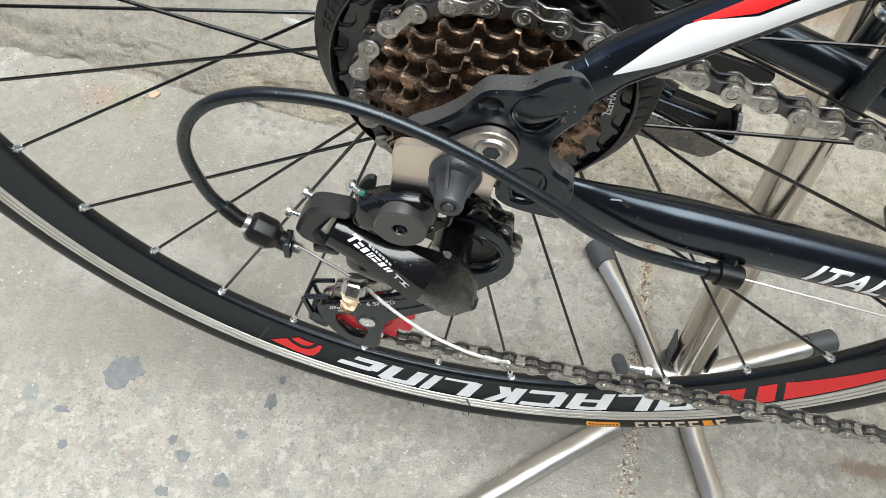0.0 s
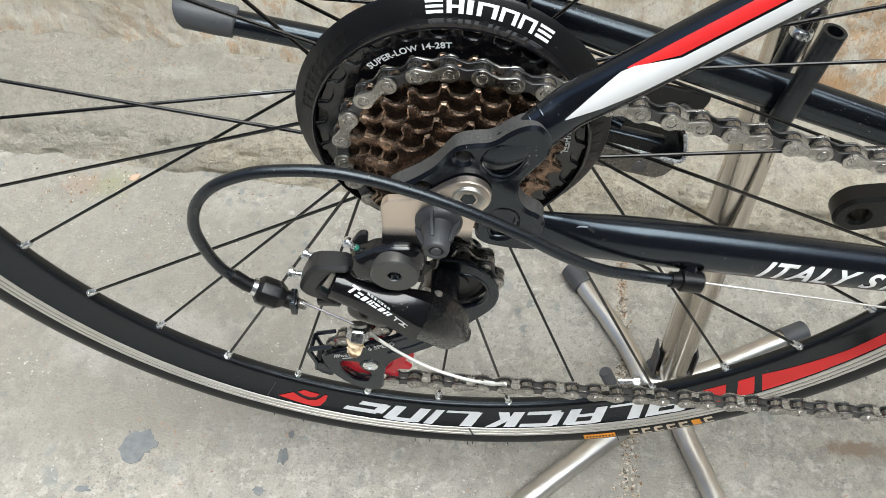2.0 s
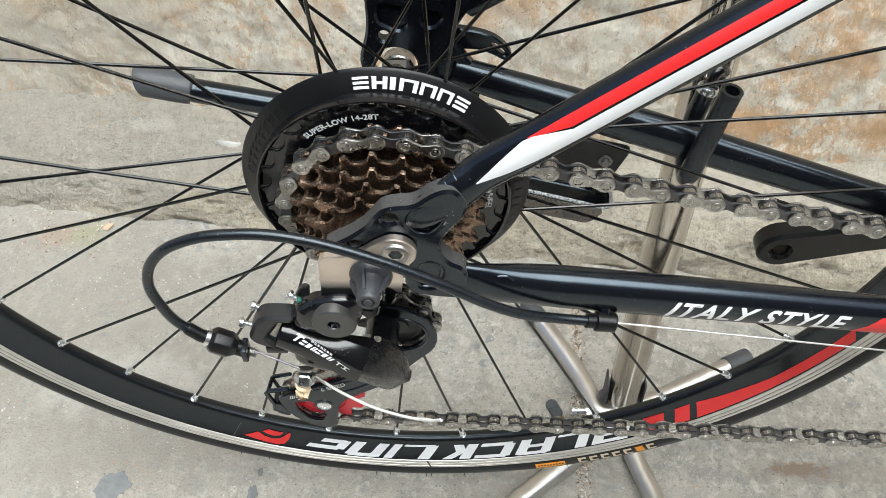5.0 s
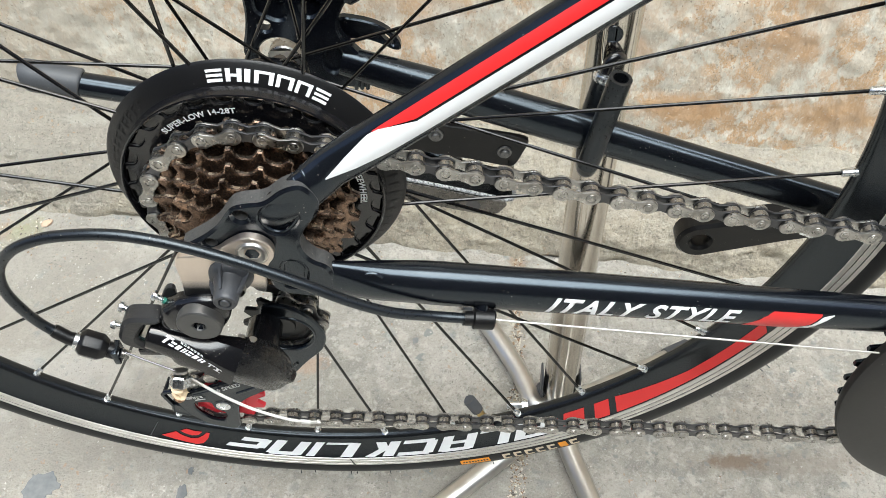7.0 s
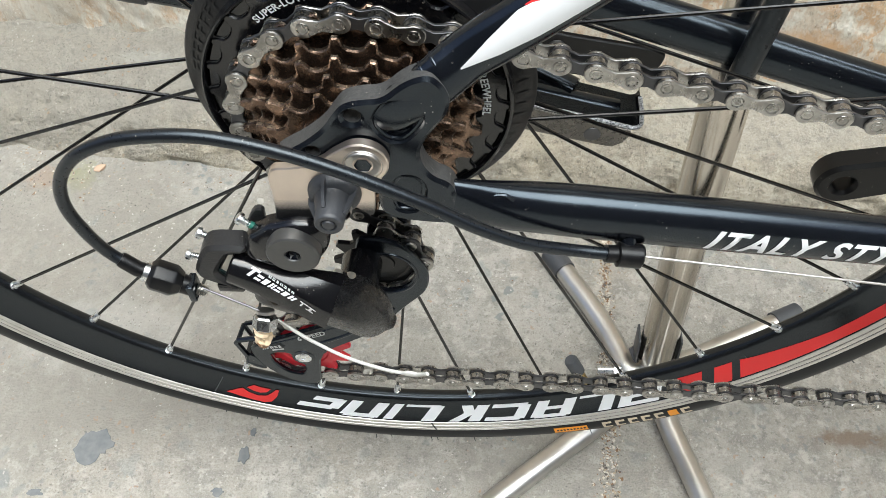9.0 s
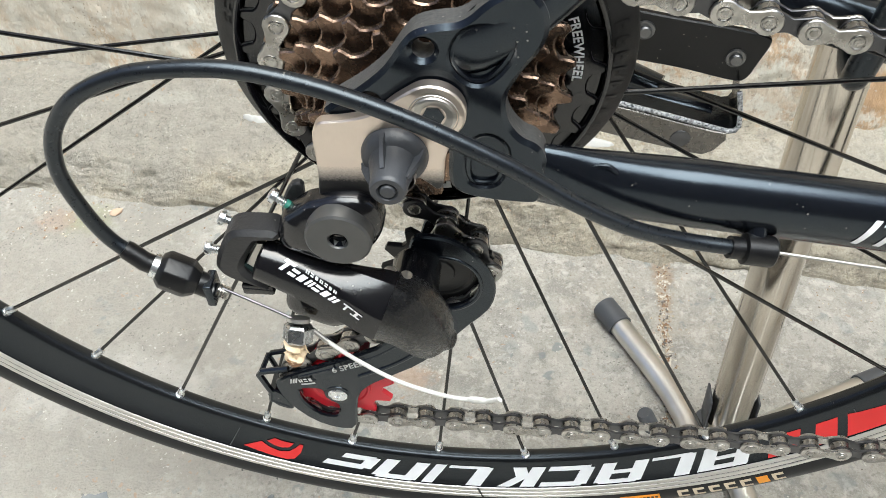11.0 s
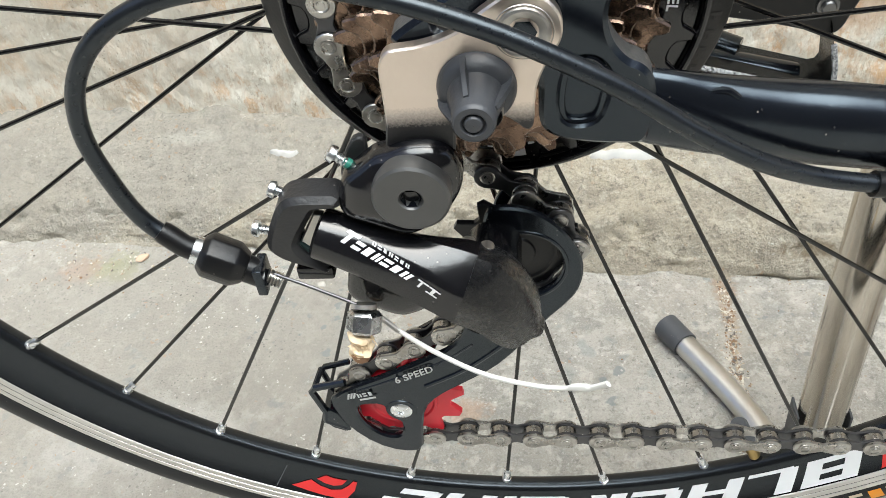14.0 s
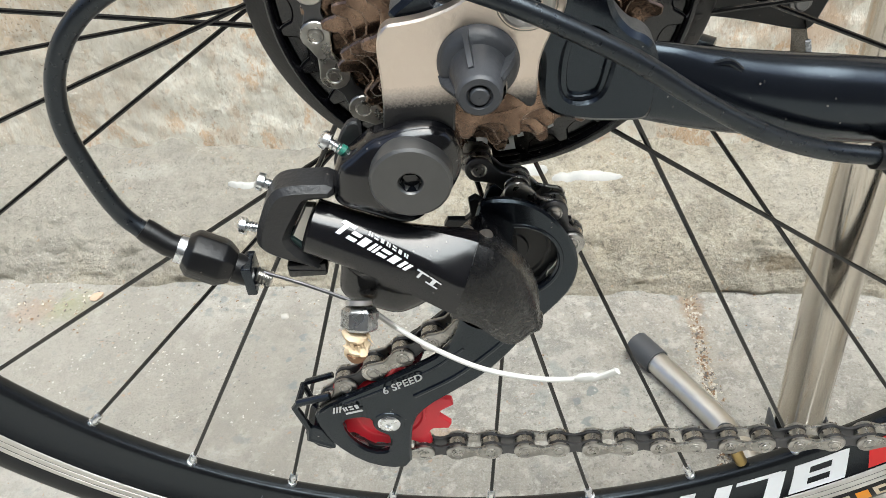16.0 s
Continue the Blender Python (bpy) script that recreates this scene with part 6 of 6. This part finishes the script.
outline += [hole + cd * 0.05 - cn * 0.0125, hole + cd * 0.12 - cn * 0.013, bb - cn * 0.018, bb + cd * 0.018, bb + cn * 0.018, hole + cd * 0.12 + cn * 0.013, hole + cd * 0.05 + cn * 0.0125]
bm = bmesh.new()
plate(bm, [(p.x, p.z) for p in outline], 0.0740, 0.0870, [circle2(hole.x, hole.z, 0.0058, 22)], 0.0022)
part("crank_arm", bm, PLASTIC, bike, "black crank arm with an empty pedal hole")
bm = bmesh.new()
tube(bm, [(RINGC[0], 0, RINGC[1]), (RINGC[0] - 0.12, 0, RINGC[1] + 0.36)], 0.0155, 24)
part("seat_tube", bm, BLACK, bike, "black seat tube")
LSS = ((0.1, 0.0549, 0.0892), (0.3, 0.0308, 0.2258))
stay("seatstay", LSS, (0.036, 0.42), lambda t: 0.0088, lambda t: 0.8, "black seatstay tube")

# ---- stand's hook and base ----
bm = bmesh.new()
lathe(bm, [(0.0001, 0.0125), (0.0190, 0.0125), (0.0205, 0.0105), (0.0210, 0.003), (0.0205, 0.001)], 32, (-0.0070, -0.0060, 0), axis="z")
part("base_socket", bm, GREYRUBBER, stand, "dark base socket of the post")
for s in (-1, 1):
    bm = bmesh.new()
    box(bm, s * 0.0150 - 0.0052, s * 0.0150 - 0.0036, -0.009, 0.007, 0.016, 0.046, 0.0006)
    part("gusset", bm, GREYRUBBER, stand, "dark steel gusset plate")
H0, H1 = Vector((0.1690 - 0.172, 0.037 - 0.088, 0.392)), Vector((0.1585 - 0.172, 0.037 - 0.088, 0.333))
bm = bmesh.new()
tube(bm, [H0.lerp(H1, k / 8) for k in range(9)], 0.0058, 20, hole=0.68)
hook = part("hook_sleeve", bm, RUBBER, stand, "black rubber hose sleeve on the hook")
bm = bmesh.new()
tube(bm, spline([H1 + Vector((0, 0, 0.004)), H1 + Vector((0, 0.004, -0.006)), (-0.013, -0.036, 0.330), (-0.011, -0.024, 0.343), (-0.0065, -0.0220, 0.368)], 6), 0.0054, 18)
part("hook_rod", bm, RUBBER, stand, "black sleeved hook rod")
bm = bmesh.new()
tube(bm, [(-0.0068, -0.0221, 0.366), (-0.0065, -0.0220, 0.3675), (-0.0060, -0.0218, 0.370), (-0.0058, -0.0217, 0.371)], lambda t: 0.0058 if 0.1 < t < 0.9 else 0.0050, 18)
part("hook_collar", bm, CHROME, stand, "bright steel collar at the sleeve's end")
bm = bmesh.new()
tube(bm, spline([(-0.0058, -0.0217, 0.369), (-0.0040, -0.0195, 0.376), (-0.0005, -0.0170, 0.378), (0.0030, -0.0140, 0.374)], 5), 0.0032, 14)
part("hook_bend", bm, GLOSSBLACK, stand, "dark bent end of the hook rod")
bm = bmesh.new()
tube(bm, spline([(-0.0066, -0.0160, 0.372), (-0.0072, -0.0150, 0.385), (-0.0068, -0.0135, 0.405), (-0.0060, -0.0125, 0.44)], 5), 0.0013, 10)
part("hook_strip", bm, STAND, stand, "bent steel strip")
bm = bmesh.new()
box(bm, -0.0020, -0.0012, -0.0139, -0.0125, 0.380, 0.46)
part("slot", bm, GLOSSBLACK, stand, "narrow dark slot down the post")
part("pin_hole", lathe(bmesh.new(), [(0.0001, -0.0139), (0.0042, -0.0139), (0.0044, -0.0142), (0.0050, -0.0142), (0.0052, -0.0132)], 20, (-0.003, 0, 0.389)), BLACK, stand, "dark drilled hole in the post")

bm = bmesh.new()
rod(bm, (-0.048, -0.016, 0.016), (-0.036, -0.016, 0.016), 0.0032, 14)
tube(bm, [Vector((-0.036, -0.016, 0.016)), Vector((-0.0355, -0.016, 0.016)), Vector((-0.031, -0.016, 0.016))], 0.0056, 6)
part("bolt", bm, CHROME, stand, "bright steel bolt at the stand's base", smooth=False)

# ---- marks and litter on the ground ----
def blotch(name, x, y, rx, ry, seed, mat, label, kind="", thick=0.0012, parent=None, z=0.0):
    bm = bmesh.new()
    n = 26
    ring, top = [], []
    for k in range(n):
        a = 2 * math.pi * k / n
        w = 1 + 0.5 * noise.noise((math.cos(a) * 1.6 + seed, math.sin(a) * 1.6, seed * 3.1)) + 0.22 * noise.noise((math.cos(a) * 5 + seed, math.sin(a) * 5, 1.7))
        ring.append(bm.verts.new((x + rx * w * math.cos(a), y + ry * w * math.sin(a), z - 0.002)))
        top.append(bm.verts.new((x + rx * w * 0.93 * math.cos(a), y + ry * w * 0.93 * math.sin(a), z + thick)))
    for k in range(n):
        bm.faces.new((ring[k], ring[(k + 1) % n], top[(k + 1) % n], top[k]))
    bm.faces.new(top)
    return part(name, bm, mat, parent, label)


TAR = material("grey_tar", (0.125, 0.135, 0.142), 0.7, second=(0.19, 0.195, 0.195), scale=160, amount=0.8, bump=0.6, bump_scale=300)
blotch("tar_spot", -0.252, 0.000, 0.0155, 0.0150, 2.3, TAR, "dark grey tar spot on the concrete", parent=ground, thick=0.0007)
for i, (x, y, r, w) in enumerate(((-0.331, 0.014, 0.0046, 0.6), (-0.285, -0.038, 0.0062, 0.45), (-0.273, -0.064, 0.0042, 0.9), (-0.197, -0.045, 0.0030, 1.3), (-0.186, -0.055, 0.0052, 0.9), (-0.150, -0.031, 0.0048, 0.7), (-0.137, -0.002, 0.0040, 1.8),
                                  (-0.133, 0.017, 0.0026, 1.2), (-0.153, -0.068, 0.0054, 1.0), (-0.191, -0.083, 0.0056, 0.7), (-0.200, -0.110, 0.006, 0.7), (-0.10, -0.115, 0.005, 0.8))):
    blotch("tar_spot", x, y, r, r * w, 5.1 + i * 1.7, TAR, "small blue-grey stone patch", thick=0.0005, parent=ground)
CHIP = material("pale_plaster_chip", (0.42, 0.40, 0.36), 0.85, bump=0.4)
OCHRE = material("orange_plaster_chip", (0.50, 0.36, 0.26), 0.85, bump=0.4)


def chip(name, x, y, z, size, mat, seed, label, category, stretch=1.0, turn=0.0):
    bm = bmesh.new()
    bmesh.ops.create_icosphere(bm, subdivisions=2, radius=size)
    for v in bm.verts:
        w = 1 + 0.35 * noise.noise(v.co * (1.2 / size) + Vector((seed, 0, 0)))
        v.co = Vector((v.co.x * w * stretch, v.co.y * w, max(-0.3 * size, v.co.z * 0.45 * w)))
    ob = part(name, bm, mat)
    ob.matrix_basis = pose(x, y, z + 0.25 * size, 0, 0, turn)
    return tagged(ob, label, category)


chip("plaster_chip", 0.060, 0.227, 0.0, 0.0030, CHIP, 1.0, "small white plaster chip on the concrete", "chip")
chip("plaster_chip", 0.215, 0.200, 0.0, 0.0045, CHIP, 2.0, "small white plaster chip on the concrete", "chip", 1.5, 40)
chip("plaster_chip", -0.172, 0.245, 0.0, 0.0035, CHIP, 3.0, "small white plaster chip on the concrete", "chip")
chip("plaster_chip", -0.335, 0.282, 0.0, 0.0044, OCHRE, 4.0, "orange plaster chip beside a mossy stain", "chip", 1.3, 30)


def litter(name, places, mat, label):
    """Many tiny grains lying about, as one mesh."""
    pts, faces = [], []
    for x, y, z, r in places:
        o, a = len(pts), random.uniform(0, 6.28)
        for k in range(5):
            w = r * random.uniform(0.7, 1.2)
            pts.append((x + w * math.cos(a + 1.257 * k), y + w * math.sin(a + 1.257 * k), z + r * random.uniform(0.0, 0.3)))
        pts += [(x + r * random.uniform(-0.3, 0.3), y + r * random.uniform(-0.3, 0.3), z + r * random.uniform(0.6, 1.0)), (x, y, z - r * 0.5)]
        for k in range(5):
            faces += [(o + k, o + (k + 1) % 5, o + 5), (o + (k + 1) % 5, o + k, o + 6)]
    me = bpy.data.meshes.new(name)
    me.from_pydata(pts, [], faces)
    me.materials.append(mat)
    return tagged(new(name, me), label, "grit", kind="stuff")


SANDGRAIN = stone("mixed_sand_grains", (0.42, 0.35, 0.26), [(260, 2, 0.0, 0.48, 0.52, 1.0, (0.62, 0.58, 0.50)), (310, 2, 0.0, 0.53, 0.56, 1.0, (0.24, 0.145, 0.085)), (230, 2, 0.0, 0.56, 0.6, 1.0, (0.14, 0.125, 0.11))], bump=0.2)
grains = []
for k in range(1300):
    y = random.uniform(-0.04, 0.262)
    x = joint_x(y) + random.gauss(0, 0.0036 - 0.0016 * max(0.0, y) / 0.26)
    grains.append((x, y, ground_point(x, y)[2] + 0.0002, random.uniform(0.0005, 0.0015)))
litter("joint_sand", grains, SANDGRAIN, "coarse brown and white sand in the joint")
grains = []
for k in range(520):
    x = random.uniform(-0.55, 0.55)
    y = wall_line(x, 0.262) - abs(random.gauss(0, 0.035)) + 0.004
    grains.append((x, y, 0.0003, random.uniform(0.0003, 0.0012)))
for k in range(420):
    grains.append((random.uniform(-0.5, 0.5), random.uniform(-0.25, 0.22), 0.0002, random.uniform(0.0003, 0.0009)))
for k in range(60):
    grains.append((random.gauss(-0.36, 0.03), random.gauss(0.268, 0.014), 0.0003, random.uniform(0.0006, 0.0018)))
litter("loose_grit", grains, SANDGRAIN, "fine loose grit strewn over the concrete")
WHITESPLASH = material("white_paint_splash", (0.38, 0.377, 0.36), 0.8, second=(0.46, 0.45, 0.42), scale=90, amount=0.8, bump=0.3, bump_scale=300)


def splash(x0, x1, y, half, seed):
    """A thin streak of dried white paint that follows the top of the ledge."""
    pts, faces, n = [], [], 22
    for i in range(n + 1):
        u = x0 + (x1 - x0) * i / n
        w = half * math.sqrt(max(0.02, 1 - (2 * i / n - 1) ** 2)) * (1 + 0.5 * noise.noise((u * 60, seed, 0)))
        for j in range(5):
            yy = y + SLOPE * (u - x0) + w * (j / 2 - 1) + 0.003 * noise.noise((u * 35, seed, 4))
            foot, back = wall_line(u, 0.262), wall_line(u, 0.372)
            p = ledge_point(u, 0.34 + 0.66 * (yy - foot - 0.021) / (back - foot - 0.021))
            pts.append((p[0], p[1], p[2] + (0.0028 if 0 < j < 4 and 0 < i < n else -0.0005)))
    for i in range(n):
        for j in range(4):
            faces.append((i * 5 + j, (i + 1) * 5 + j, (i + 1) * 5 + j + 1, i * 5 + j + 1))
    me = bpy.data.meshes.new("paint_splash")
    me.from_pydata(pts, [], faces)
    me.polygons.foreach_set("use_smooth", [True] * len(faces))
    me.materials.append(WHITESPLASH)
    ob = new("paint_splash", me)
    ob.parent = ledge
    return tagged(ob, "streak of dried white paint")


splash(0.042, 0.098, 0.329, 0.0042, 1.0)
splash(0.012, 0.040, 0.338, 0.0045, 5.0)
splash(-0.226, -0.200, 0.354, 0.0022, 9.0)
